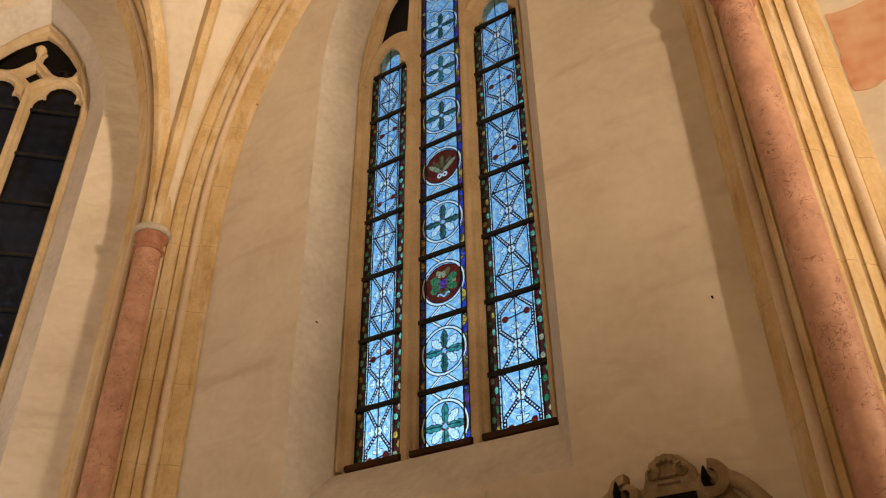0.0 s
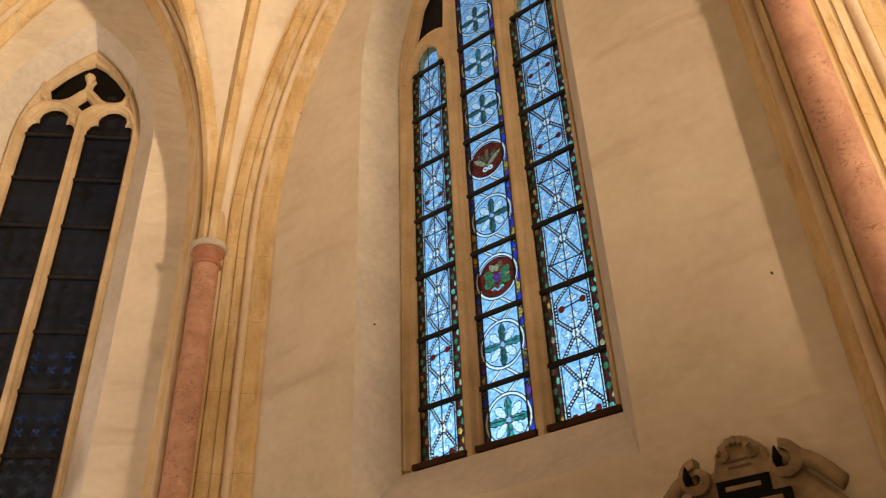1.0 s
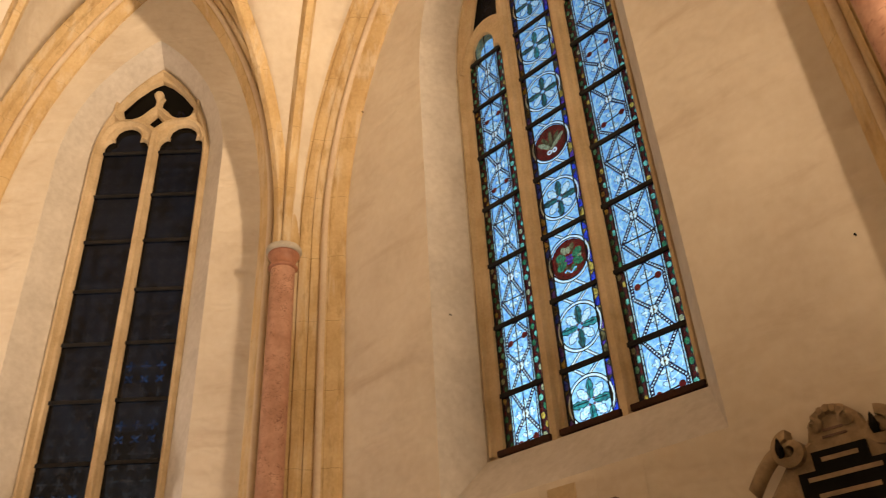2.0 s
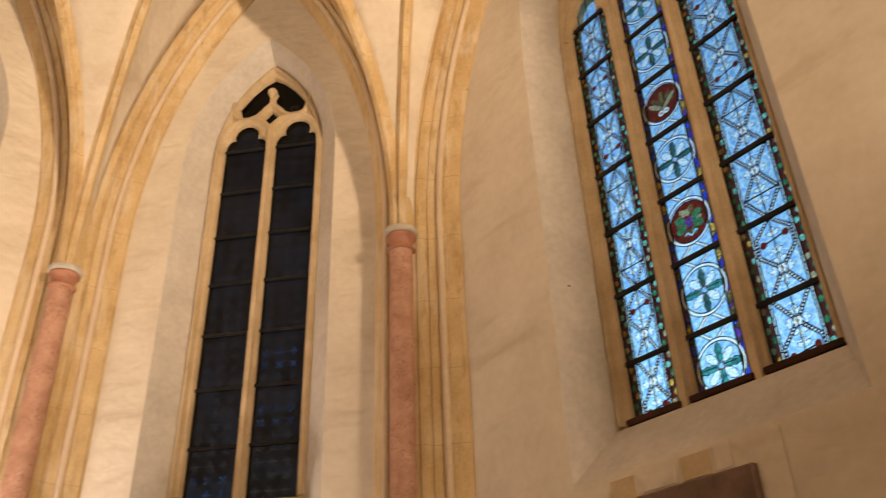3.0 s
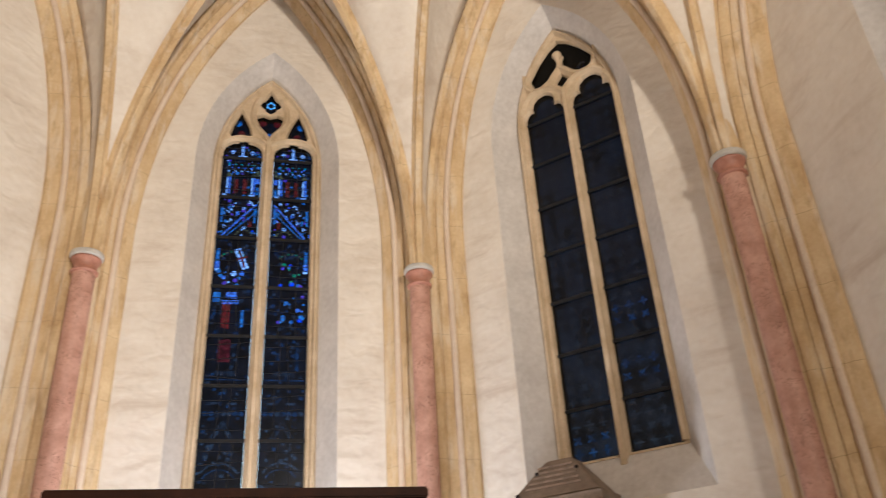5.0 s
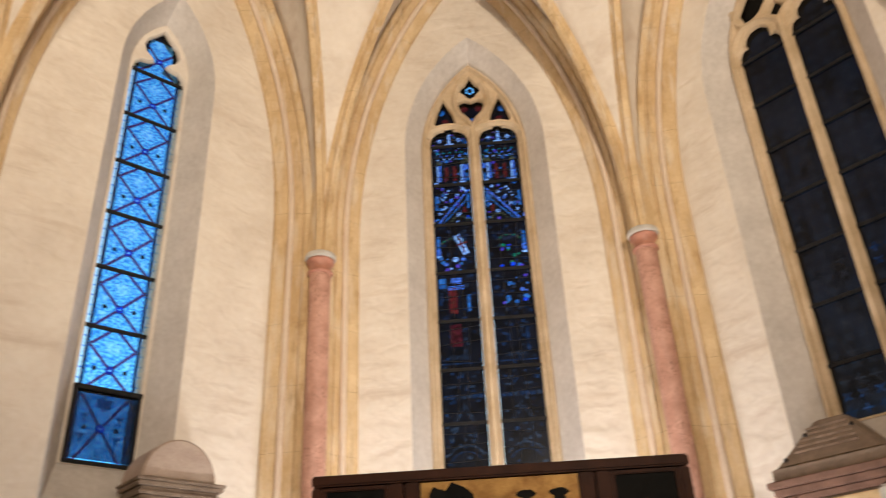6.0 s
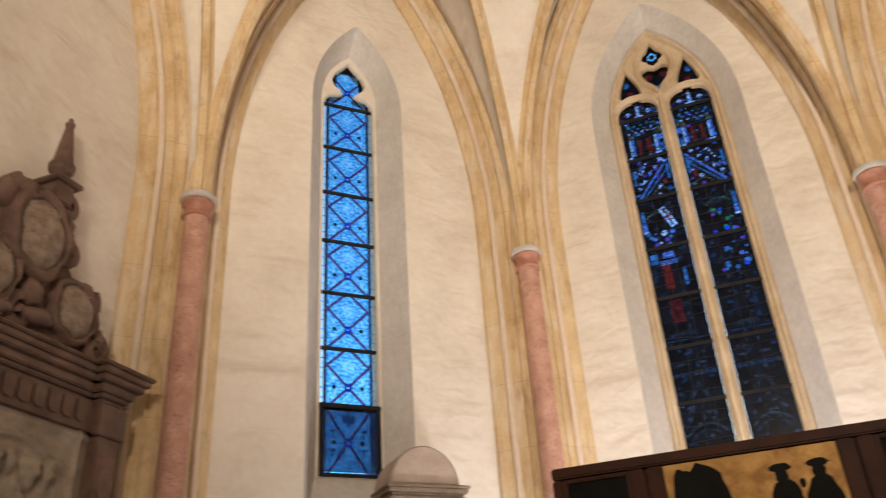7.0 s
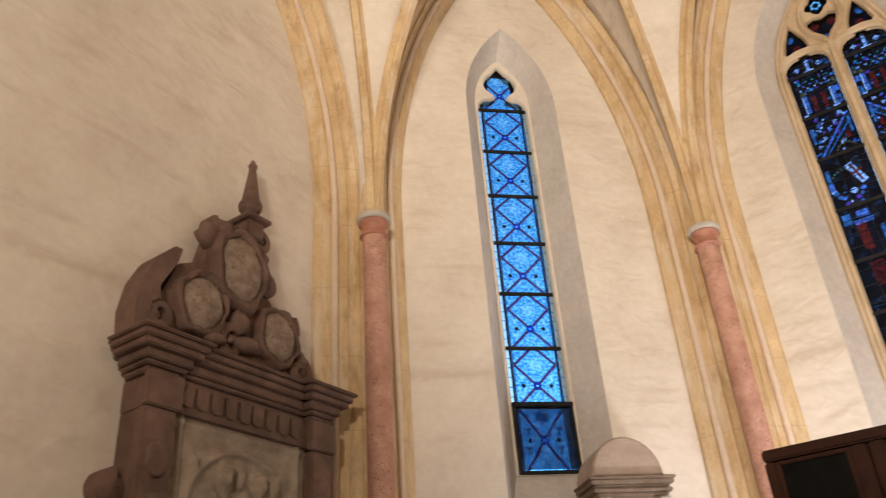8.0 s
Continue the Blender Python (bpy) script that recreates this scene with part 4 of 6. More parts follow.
for li, (x0, x1) in enumerate(L2):
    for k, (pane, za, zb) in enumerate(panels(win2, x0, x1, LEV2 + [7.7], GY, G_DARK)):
        cx, zc = (x0 + x1) / 2, (za + zb) / 2
        bm = bmesh.new()
        ring(bm, cx, zc, 0.05, 0.057, GY - 0.003, 0, 18)
        ring(bm, cx, zc, 0.026, 0.031, GY - 0.003, 0, 12)
        for a in range(0, 360, 60):
            strip(bm, cx + 0.03 * math.cos(radians(a)), zc + 0.03 * math.sin(radians(a)), cx + 0.05 * math.cos(radians(a)), zc + 0.05 * math.sin(radians(a)), 0.004, GY - 0.003)
        strip(bm, x0 + 0.03, za + 0.02, x0 + 0.03, zb - 0.02, 0.006, GY - 0.003)
        strip(bm, x1 - 0.03, za + 0.02, x1 - 0.03, zb - 0.02, 0.006, GY - 0.003)
        part("painted_roundel", bm, G_DARKLINE, pane)
        bm = bmesh.new()
        for i in range(3):
            for j in range(4):
                px, pz = x0 + 0.08 + 0.135 * i, za + 0.07 + 0.125 * j
                for a in (0, 90, 180, 270):
                    leaf(bm, px, pz, a + 45 * (j % 2), 0.05, 0.022, GY - 0.0015, 1 if (li == 1 and k in (1, 2) and 0 < j < 3) or (li == 0 and k == 0 and j < 2) else 0)
        for sx_ in (-1, 1):
            strip(bm, cx, za + 0.02, cx + sx_ * 0.17, zc, 0.005, GY - 0.0014, 0)
            strip(bm, cx, zb - 0.02, cx + sx_ * 0.17, zc, 0.005, GY - 0.0014, 0)
        part("painted_leaves", bm, [G_DARKLINE, G_FAINT], pane)
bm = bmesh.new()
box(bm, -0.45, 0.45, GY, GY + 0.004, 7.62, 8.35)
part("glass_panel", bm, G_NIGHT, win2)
bm = bmesh.new()
for a in range(0, 360, 60):
    disc(bm, 0.24 + 0.035 * math.cos(radians(a)), 7.83 + 0.035 * math.sin(radians(a)), 0.022, GY - 0.002, 0, 8)
part("blue_rosette", bm, G_COBALT, win2)

# ---- window_3: two-light window with many-coloured glass ----
w = WIN["east"]
win3 = window(3, "east", "two-light stained glass window in many deep colours")
d0 = w["gd"] - 0.03
heart = [(0, 7.57), (0.09, 7.69), (0.165, 7.80), (0.15, 7.89), (0.08, 7.92), (0, 7.89), (-0.08, 7.92), (-0.15, 7.89), (-0.165, 7.80), (-0.09, 7.69)]
dagger = [(0.205, 7.60), (0.23, 7.72), (0.28, 7.84), (0.33, 7.95), (0.40, 7.78), (0.44, 7.62), (0.36, 7.53), (0.29, 7.53)]
top = rounded(0, 8.09, 0.105, 0.115, 16, 0.05, 4)
sx = 0.01
holes = [round_headed(sx - 0.285, 0.218, 3.53, 7.36, 7.51), round_headed(sx + 0.285, 0.218, 3.53, 7.36, 7.51), [(x + sx, z) for x, z in heart],
         [(x + sx, z) for x, z in dagger], [(sx - x, z) for x, z in dagger], [(x + sx, z) for x, z in top]]
tracery("tracery", arch(w["cx"], w["a"], w["sill"], w["spring"], w["apex"], 16), holes, d0 + 0.02, d0 + 0.15, M_PALE, win3, 0.02, "sandstone mullion and flowing heart-shaped tracery")
ribwork(win3, w, d0 - 0.022, d0 + 0.022, [(sx, 3.42, 7.54)],
        mirrored([[(sx, 7.50), (sx - 0.06, 7.62), (sx - 0.15, 7.73), (sx - 0.19, 7.85), (sx - 0.19, 7.97), (sx - 0.16, 8.08), (sx - 0.12, 8.16)],
                  [(sx - 0.54, 7.40), (sx - 0.49, 7.50), (sx - 0.36, 7.555), (sx - 0.26, 7.56), (sx - 0.10, 7.54), (sx, 7.47)]], sx))
GY = d0 + 0.07
LEV3 = [3.53, 4.02, 4.57, 5.10, 5.66, 6.25, 6.77, 7.30]
L3 = [(sx - 0.50, sx - 0.07), (sx + 0.07, sx + 0.50)]
bars(win3, L3, LEV3[1:], GY)
rng = random.Random(21)


def patches(bm, specs, y):
    for x0, z0, x1, z1, mi in specs:
        flat(bm, [(x0, z0), (x1, z0 + 0.2 * (rng.random() - .5) * (z1 - z0)), (x1, z1), (x0, z1 - 0.2 * (rng.random() - .5) * (z1 - z0))], y, mi)


G_LILAC = glass("lilac_white_glass", (0.62, 0.68, 0.92), (0.22, 0.26, 0.52), 40.0)
G_PERI = glass("periwinkle_glass", (0.15, 0.25, 0.72), (0.04, 0.07, 0.26), 30.0)
MIX = [G_LILAC, G_RED, G_COBALT, G_TEAL, G_SOOT, G_VIOLET, G_PERI, G_DUSK, G_GREEN]
G_SMOKE = glass("smoky_glass", (0.026, 0.030, 0.046), (0.006, 0.007, 0.012), 20.0, gloss=0.02)
G_WINE = glass("wine_glass", (0.10, 0.008, 0.012), (0.02, 0.002, 0.003), 20.0, gloss=0.02)
MIXLOW = [G_SMOKE, G_WINE, G_FAINT, G_FAINT, G_SMOKE, G_FAINT, G_FAINT, G_SMOKE, G_FAINT]
for li, (x0, x1) in enumerate(L3):
    cx = (x0 + x1) / 2
    flip = 1 if li == 0 else -1
    for k, (pane, za, zb) in enumerate(panels(win3, x0, x1, LEV3 + [7.56], GY, G_NIGHT)):
        bm = bmesh.new()
        y = GY - 0.003
        if k == 7:
            for dx in (-0.11, 0.11):
                for a in range(0, 360, 90):
                    disc(bm, cx + dx + 0.016 * math.cos(radians(a)), 7.39 + 0.016 * math.sin(radians(a)), 0.013, y, 0, 8)
            patches(bm, [(cx - 0.016, 7.33, cx + 0.016, 7.50, 0), (cx - 0.05, 7.33, cx + 0.05, 7.345, 0)], y)
        elif k == 6:      # canopy with ruby panels
            for dx in (-0.07, 0.025):
                patches(bm, [(cx + dx, za + 0.05, cx + dx + 0.042, za + 0.25, 1)], y)
            for dx in (-0.155, 0.115):
                patches(bm, [(cx + dx, za + 0.06, cx + dx + 0.018, za + 0.28, 0), (cx + dx + 0.024, za + 0.06, cx + dx + 0.045, za + 0.28, 6)], y)
                flat(bm, [(cx + dx - 0.01, za + 0.29), (cx + dx + 0.055, za + 0.29), (cx + dx + 0.022, za + 0.35)], y, 4)
            for i in range(9):
                for j in range(3):
                    if (i + j) % 2 == 0:
                        disc(bm, cx - 0.14 + i * 0.035, za + 0.36 + j * 0.045, 0.012, y, (0, 6, 3)[j], 6)
            for i in range(14):
                disc(bm, cx + rng.uniform(-.19, .19), za + rng.uniform(.33, .5), rng.uniform(.006, .011), y + 0.001, rng.choice((0, 6, 0, 3)), 6)
            patches(bm, [(cx + flip * 0.165, za + 0.2, cx + flip * 0.205, za + 0.27, 6), (cx + flip * 0.17, za + 0.05, cx + flip * 0.20, za + 0.15, 7), (cx + flip * 0.17, za + 0.30, cx + flip * 0.20, za + 0.38, 4)], y)
            patches(bm, [(cx - 0.19, za + 0.03, cx - 0.15, za + 0.05, 0), (cx + 0.10, za + 0.03, cx + 0.16, za + 0.05, 0)], y)
        elif k == 5:      # gable with crockets
            strip(bm, cx - flip * 0.16, za + 0.03, cx + flip * 0.19, za + 0.45, 0.020, y, 6)
            strip(bm, cx - flip * 0.11, za + 0.03, cx + flip * 0.20, za + 0.36, 0.014, y - 0.001, 7)
            for i in range(6):
                t = i / 5
                px, pz = cx - flip * (0.19 - 0.33 * t), za + 0.07 + 0.40 * t
                for a in (0, 120, 240):
                    disc(bm, px - flip * 0.02 + 0.013 * math.cos(radians(a)), pz + 0.013 * math.sin(radians(a)), 0.011, y, 0 if i % 3 else 6, 7)
            for i in range(22):
                disc(bm, cx + rng.uniform(-.19, .19), za + rng.uniform(.04, .46), rng.uniform(.007, .014), y + 0.001, rng.choice((0, 6, 0, 7, 5, 2)), 6)
            for i in range(4):
                disc(bm, cx - flip * (0.10 - 0.02 * i), za + 0.33 + 0.04 * i, 0.012, y, 0, 6)
            for i in range(7):
                a = radians(20 + i * 23)
                disc(bm, cx + flip * 0.07 + 0.09 * math.cos(a), za + 0.02 + 0.09 * math.sin(a), 0.012, y - 0.002, 4, 6)
            ring(bm, cx + flip * 0.07, za + 0.14, 0.012, 0.022, y - 0.003, 0, 10)
            patches(bm, [(cx + flip * 0.11, za + 0.14, cx + flip * 0.15, za + 0.22, 1), (cx - 0.19, za + 0.2, cx - 0.165, za + 0.4, 7), (cx + 0.165, za + 0.2, cx + 0.19, za + 0.4, 7)], y)
        elif k == 4:      # upper parts of two coloured groups
            if li == 0:
                strip(bm, cx + 0.02, za + 0.46, cx + 0.12, za + 0.22, 0.07, y, 0)
                strip(bm, cx + 0.035, za + 0.45, cx + 0.105, za + 0.24, 0.022, y - 0.002, 1)
                strip(bm, cx + 0.02, za + 0.33, cx + 0.13, za + 0.37, 0.022, y - 0.003, 1)
                disc(bm, cx, za + 0.16, 0.032, y, 0, 12)
                for i in range(10):
                    disc(bm, cx + rng.uniform(-.17, .15), za + rng.uniform(.02, .2), rng.uniform(.012, .028), y - 0.001, rng.choice((0, 6, 5, 1, 7)), 7)
            else:
                for i in range(12):
                    disc(bm, cx + rng.uniform(-.12, .13), za + rng.uniform(.02, .3), rng.uniform(.012, .03), y - 0.001, rng.choice((2, 7, 5, 7, 8, 7)), 7)
            for i in range(8):
                a = radians(30 + i * 18)
                disc(bm, cx - flip * 0.02 + 0.13 * math.cos(a), za + 0.33 + 0.09 * math.sin(a), 0.011, y - 0.002, 4 if i % 2 else 8, 6)
            patches(bm, [(cx - flip * 0.20, za + 0.22, cx - flip * 0.155, za + 0.30, 6), (cx - flip * 0.20, za + 0.19, cx - flip * 0.15, za + 0.215, 0), (cx - flip * 0.195, za + 0.31, cx - flip * 0.16, za + 0.46, 7)], y)
        elif k == 3:
            if li == 0:
                patches(bm, [(cx - 0.09, za + 0.10, cx - 0.01, za + 0.38, 1), (cx - 0.06, za + 0.43, cx + 0.05, za + 0.50, 6), (cx - 0.19, za + 0.38, cx - 0.12, za + 0.5, 7), (cx + 0.1, za + 0.1, cx + 0.13, za + 0.3, 7)], y)
                for i in range(3):
                    strip(bm, cx - 0.10, za + 0.40 - 0.018 * i, cx + 0.07, za + 0.405 - 0.018 * i, 0.009, y - 0.002, 6)
            else:
                for i in range(16):
                    disc(bm, cx + rng.uniform(-.12, .17), za + rng.uniform(.1, .5), rng.uniform(.012, .03), y - 0.001, rng.choice((2, 5, 7, 7, 6)), 7)
        elif k == 2:
            patches(bm, [(cx - 0.10, za + 0.25, cx + 0.02, za + 0.5, 1)] if li == 0 else [(cx - 0.10, za + 0.28, cx - 0.05, za + 0.36, 2), (cx + 0.10, za + 0.18, cx + 0.135, za + 0.42, 5)], y)
            for i in range(7):
                leaf(bm, cx - 0.12 + 0.035 * i, za + 0.10, 70 + 6 * i, 0.07, 0.025, y - 0.002, 7)
            patches(bm, [(cx - 0.2, za + 0.06, cx + 0.2, za + 0.075, 5)], y)
        elif k == 1:
            for dx in (-0.11, 0.07):
                patches(bm, [(cx + dx - 0.05, za + 0.36, cx + dx + 0.05, za + 0.385, 7)], y)
            for i in range(7):
                disc(bm, cx - 0.17 + 0.057 * i, za + 0.27, 0.026, y, rng.choice((5, 2, 5, 7)), 7)
            for sx_ in (-1, 1):
                strip(bm, cx + sx_ * 0.08, za + 0.02, cx, za + 0.15, 0.012, y, 7)
                strip(bm, cx + sx_ * 0.11, za + 0.02, cx, za + 0.20, 0.006, y, 7)
        else:
            for i in range(9):
                a0_, a1_ = radians(30 + i * 13.3), radians(30 + (i + 1) * 13.3)
                strip(bm, cx + 0.2 * math.cos(a0_), za + 0.08 + 0.2 * math.sin(a0_), cx + 0.2 * math.cos(a1_), za + 0.08 + 0.2 * math.sin(a1_), 0.020, y, 7)
                strip(bm, cx + 0.17 * math.cos(a0_), za + 0.05 + 0.17 * math.sin(a0_), cx + 0.17 * math.cos(a1_), za + 0.05 + 0.17 * math.sin(a1_), 0.012, y - 0.001, 5)
            for i in range(5):
                disc(bm, cx + rng.uniform(-.16, .16), za + rng.uniform(.3, .46), 0.02, y, 7, 7)
        for i in range(46 if k > 2 else 20):
            px, pz, sz = rng.uniform(x0 + 0.02, x1 - 0.02), rng.uniform(za + 0.02, zb - 0.02), rng.uniform(0.008, 0.024)
            flat(bm, [(px - sz, pz - sz * 0.6), (px + sz * 0.8, pz - sz), (px + sz, pz + sz * 0.7), (px - sz * 0.6, pz + sz)], GY - 0.0012 - 0.00002 * i, rng.choice((7, 9, 10, 9, 9, 10, 5, 7) if k > 4 else (9, 10, 9, 9, 10, 10)))
        part("coloured_glass", bm, (MIX if k > 2 else MIXLOW) + [G_SMOKE, G_FAINT], pane)
        bm = bmesh.new()
        for i in range(1, 4):
            z = za + (zb - za) * i / 4 + rng.uniform(-.03, .03)
            came(bm, x0, z, x1, z + rng.uniform(-.05, .05), 0.006, GY - 0.006, 0.004)
        for i in range(1, 3):
            x = x0 + (x1 - x0) * i / 3 + rng.uniform(-.03, .03)
            came(bm, x, za, x + rng.uniform(-.05, .05), zb, 0.006, GY - 0.006, 0.004)
        part("lead_came", bm, M_LEAD, pane)
bm = bmesh.new()
box(bm, -0.50, 0.50, GY, GY + 0.004, 7.565, 8.35)
head_pane = part("glass_panel", bm, G_NIGHT, win3)
bm = bmesh.new()
for i in range(6):
    a = radians(i * 60 + 30)
    disc(bm, sx + 0.045 * math.cos(a), 8.10 + 0.045 * math.sin(a), 0.016, GY - 0.003, 0, 8)
    strip(bm, sx + 0.045 * math.cos(a), 8.10 + 0.045 * math.sin(a), sx + 0.045 * math.cos(a + 1.05), 8.10 + 0.045 * math.sin(a + 1.05), 0.012, GY - 0.004, 0)
for s_ in (-1, 1):
    disc(bm, sx + s_ * 0.32, 7.66, 0.04, GY - 0.003, 2, 10)
    disc(bm, sx + s_ * 0.36, 7.80, 0.045, GY - 0.003, 1, 10)
    disc(bm, sx + s_ * 0.09, 7.83, 0.05, GY - 0.003, 2, 10)
disc(bm, sx, 7.66, 0.03, GY - 0.003, 1, 10)
part("tracery_glass", bm, [G_PALE, G_DUSK, G_RED], head_pane)

# ---- window_4: narrow lancet with bright blue glass ----
w = WIN["northeast"]
win4 = window(4, "northeast", "narrow lancet window with bright blue ornamental glass")
c4, a4 = -0.025, 0.275
lancet = [(c4 + a4, 3.48), (c4 + a4, 7.52), (c4 + a4 * 0.93, 7.60), (c4 + a4 * 0.72, 7.66), (c4 + a4 * 0.42, 7.675), (c4 + 0.065, 7.70), (c4 + 0.085, 7.74), (c4 + 0.16, 7.80), (c4 + 0.185, 7.88),
          (c4 + 0.15, 7.98), (c4 + 0.07, 8.06), (c4, 8.15)]
lancet = lancet + [(2 * c4 - x, z) for x, z in reversed(lancet[:-1])]
d0 = w["gd"] - 0.02
tracery("tracery", arch(w["cx"], w["a"], w["sill"], w["spring"], w["apex"], 16), [lancet], d0, d0 + 0.14, M_PLASTER, win4, 0.015, "plastered lancet head with a pointed foil")
GY = d0 + 0.06
x0, x1 = c4 - a4, c4 + a4
LEV4 = [3.48, 4.09] + [4.09 + 0.575 * k for k in range(1, 7)]
bars(win4, [(x0, x1)], LEV4[1:], GY)
for k, (pane, za, zb) in enumerate(panels(win4, x0, x1, LEV4 + [8.15], GY, G_SKY)):
    base = k == 0
    y = GY - 0.003
    if k < 8:
        bm = bmesh.new()
        h = min(zb - za, 0.61)
        zx = za + h * (0.5 if base else 0.36)          # crossing with a roundel
        top_ = za + h
        inner = a4 - 0.075
        for s_ in (-1, 1):
            strip(bm, c4, zx, c4 + s_ * inner, zx + h * (0.46 if base else 0.36), 0.027, y, 0)
            if not base:
                strip(bm, c4 + s_ * inner, zx + h * 0.36, c4 + s_ * inner * 0.18, min(zb - 0.01, zx + h * 0.66), 0.027, y, 0)
            strip(bm, c4, zx, c4 + s_ * inner, za + 0.01, 0.027, y, 0)
            strip(bm, c4 + s_ * (a4 - 0.052), za, c4 + s_ * (a4 - 0.052), zb if k < 7 else za + 0.1, 0.018, y - 0.001, 2)
        disc(bm, c4, zx, 0.034, y - 0.003, 1, 14)
        ring(bm, c4, zx, 0.034, 0.041, y - 0.004, 2, 14)
        disc(bm, c4, zx, 0.010, y - 0.005, 3, 8)
        for s_ in (-1, 1):
            disc(bm, c4 + s_ * inner * 0.66, zx, 0.021, y - 0.003, 4, 10)
        part("strapwork", bm, [G_PURPLE, G_COBALT, G_STRAP, G_PALE, G_DARK], pane)
        bm = bmesh.new()
        zc = zx + h * 0.36
        for a in (90, 20, 160, 270, 215, 325):
            leaf(bm, c4, zc, a, 0.075, 0.05, y + 0.001, 0, 1)
        for s_ in (-1, 1):
            for q in (0.16, -0.16):
                for a in (50, 130, 270):
                    leaf(bm, c4 + s_ * inner * 0.72, zx + q * h * 0.9, a, 0.045, 0.03, y + 0.001, 0, 1)
        part("leaf_spray", bm, G_DUSK if base else G_PALE, pane)
        bm = bmesh.new()
        zz = za + 0.01
        while zz < min(zb, za + h) - 0.05:
            for s_ in (-1, 1):
                flat(bm, [(c4 + s_ * (a4 - 0.036), zz), (c4 + s_ * (a4 - 0.004), zz), (c4 + s_ * (a4 - 0.004), zz + 0.085), (c4 + s_ * (a4 - 0.036), zz + 0.085)], y, 0)
            zz += 0.095
        part("border_glass", bm, G_DUSK if base else G_WHITE, pane)
        bm = bmesh.new()
        for s_ in (-1, 1):
            came(bm, c4 + s_ * (a4 - 0.038), za, c4 + s_ * (a4 - 0.038), min(zb, za + h), 0.007, y)
            came(bm, c4 + s_ * (a4 - 0.066), za, c4 + s_ * (a4 - 0.066), min(zb, za + h), 0.006, y)
        part("lead_came", bm, M_LEAD, pane)
    if k == 7:
        bm = bmesh.new()
        came(bm, c4 - 0.19, 8.03, c4 + 0.19, 8.03, 0.012, y)
        part("lead_came", bm, M_LEAD, pane)
        bm = bmesh.new()
        flat(bm, [(c4 - 0.2, 8.035), (c4 + 0.2, 8.035), (c4 + 0.2, 8.15), (c4 - 0.2, 8.15)], y - 0.006, 0)
        for s_ in (-1, 1):
            flat(bm, [(c4 + s_ * 0.135, 7.75), (c4 + s_ * 0.2, 7.75), (c4 + s_ * 0.2, 8.035), (c4 + s_ * 0.12, 8.035)], y - 0.006, 0)
        part("dark_edging", bm, G_INK, pane)
    if base:
        bm = bmesh.new()
        for q in ((x0 - 0.008, x0 + 0.016, 3.47, 4.10), (x1 - 0.016, x1 + 0.008, 3.47, 4.10), (x0, x1, 3.465, 3.495), (x0 - 0.012, x1 + 0.012, 4.075, 4.115)):
            box(bm, q[0], q[1], d0 - 0.025, d0 + 0.02, q[2], q[3], 0.004)
        part("casement", bm, M_LEAD, win4, "black iron casement frame")
        bm = bmesh.new()
        box(bm, x0 + 0.012, x1 - 0.012, d0 - 0.002, d0 + 0.002, 3.51, 4.08)
        part("casement_glass", bm, glass("storm_pane_glass", (0.42, 0.46, 0.55), (0.30, 0.34, 0.42), 8.0), win4)


def leaded(pane):
    """Cut a panel and the pieces laid in it to one layer, so that each piece of glass fills its own gap."""
    from mathutils.geometry import delaunay_2d_cdt
    lay = [pane] + [c for c in pane.children if not c.name.startswith("lead")]
    y0_ = min(v.co.y for v in pane.data.vertices)
    xs = [v.co.x for v in pane.data.vertices]
    zs = [v.co.z for v in pane.data.vertices]
    bx = (min(xs), max(xs), min(zs), max(zs))
    loops = [([(bx[0], bx[2]), (bx[1], bx[2]), (bx[1], bx[3]), (bx[0], bx[3])], 1e3, 0, 0)]
    for i, ob in enumerate(lay[1:], 1):
        for p in ob.data.polygons:
            lp = [(min(bx[1], max(bx[0], ob.data.vertices[v].co.x)), min(bx[3], max(bx[2], ob.data.vertices[v].co.z))) for v in p.vertices]
            area = sum(lp[k - 1][0] * lp[k][1] - lp[k][0] * lp[k - 1][1] for k in range(len(lp)))
            if abs(area) > 2e-6:
                loops.append((lp, ob.data.vertices[p.vertices[0]].co.y, i, p.material_index))
    loops.sort(key=lambda q: -q[1])
    vs, es = [], []
    for lp, *_ in loops:
        k = len(vs)
        vs += [Vector(p) for p in lp]
        es += [(k + i, k + (i + 1) % len(lp)) for i in range(len(lp))]
    v2, _, faces, _, _, _ = delaunay_2d_cdt(vs, es, [], 0, 1e-5)
    boxes = [(min(p[0] for p in lp), max(p[0] for p in lp), min(p[1] for p in lp), max(p[1] for p in lp)) for lp, *_ in loops]
    bms = [bmesh.new() for _ in lay]
    maps = [{} for _ in lay]
    for fc in faces:
        cx = sum(v2[i].x for i in fc) / len(fc)
        cz = sum(v2[i].y for i in fc) / len(fc)
        for (lp, _, oi, mi), b in zip(reversed(loops), reversed(boxes)):
            if not (b[0] <= cx <= b[1] and b[2] <= cz <= b[3]):
                continue
            odd = False
            for i in range(len(lp)):
                (xa, za), (xb, zb) = lp[i - 1], lp[i]
                if (za > cz) != (zb > cz) and cx < (xb - xa) * (cz - za) / (zb - za) + xa:
                    odd = not odd
            if odd:
                mp = maps[oi]
                for i in fc:
                    if i not in mp:
                        mp[i] = bms[oi].verts.new((v2[i].x, y0_, v2[i].y))
                try:
                    bms[oi].faces.new([mp[i] for i in fc]).material_index = mi
                except ValueError:
                    pass
                break
    for ob, bm in zip(lay, bms):
        bm.to_mesh(ob.data)
        bm.free()


for win in (win1, win2, win3, win4):
    for pane in list(win.children):
        if pane.name.startswith("glass_panel") and pane.children:
            leaded(pane)

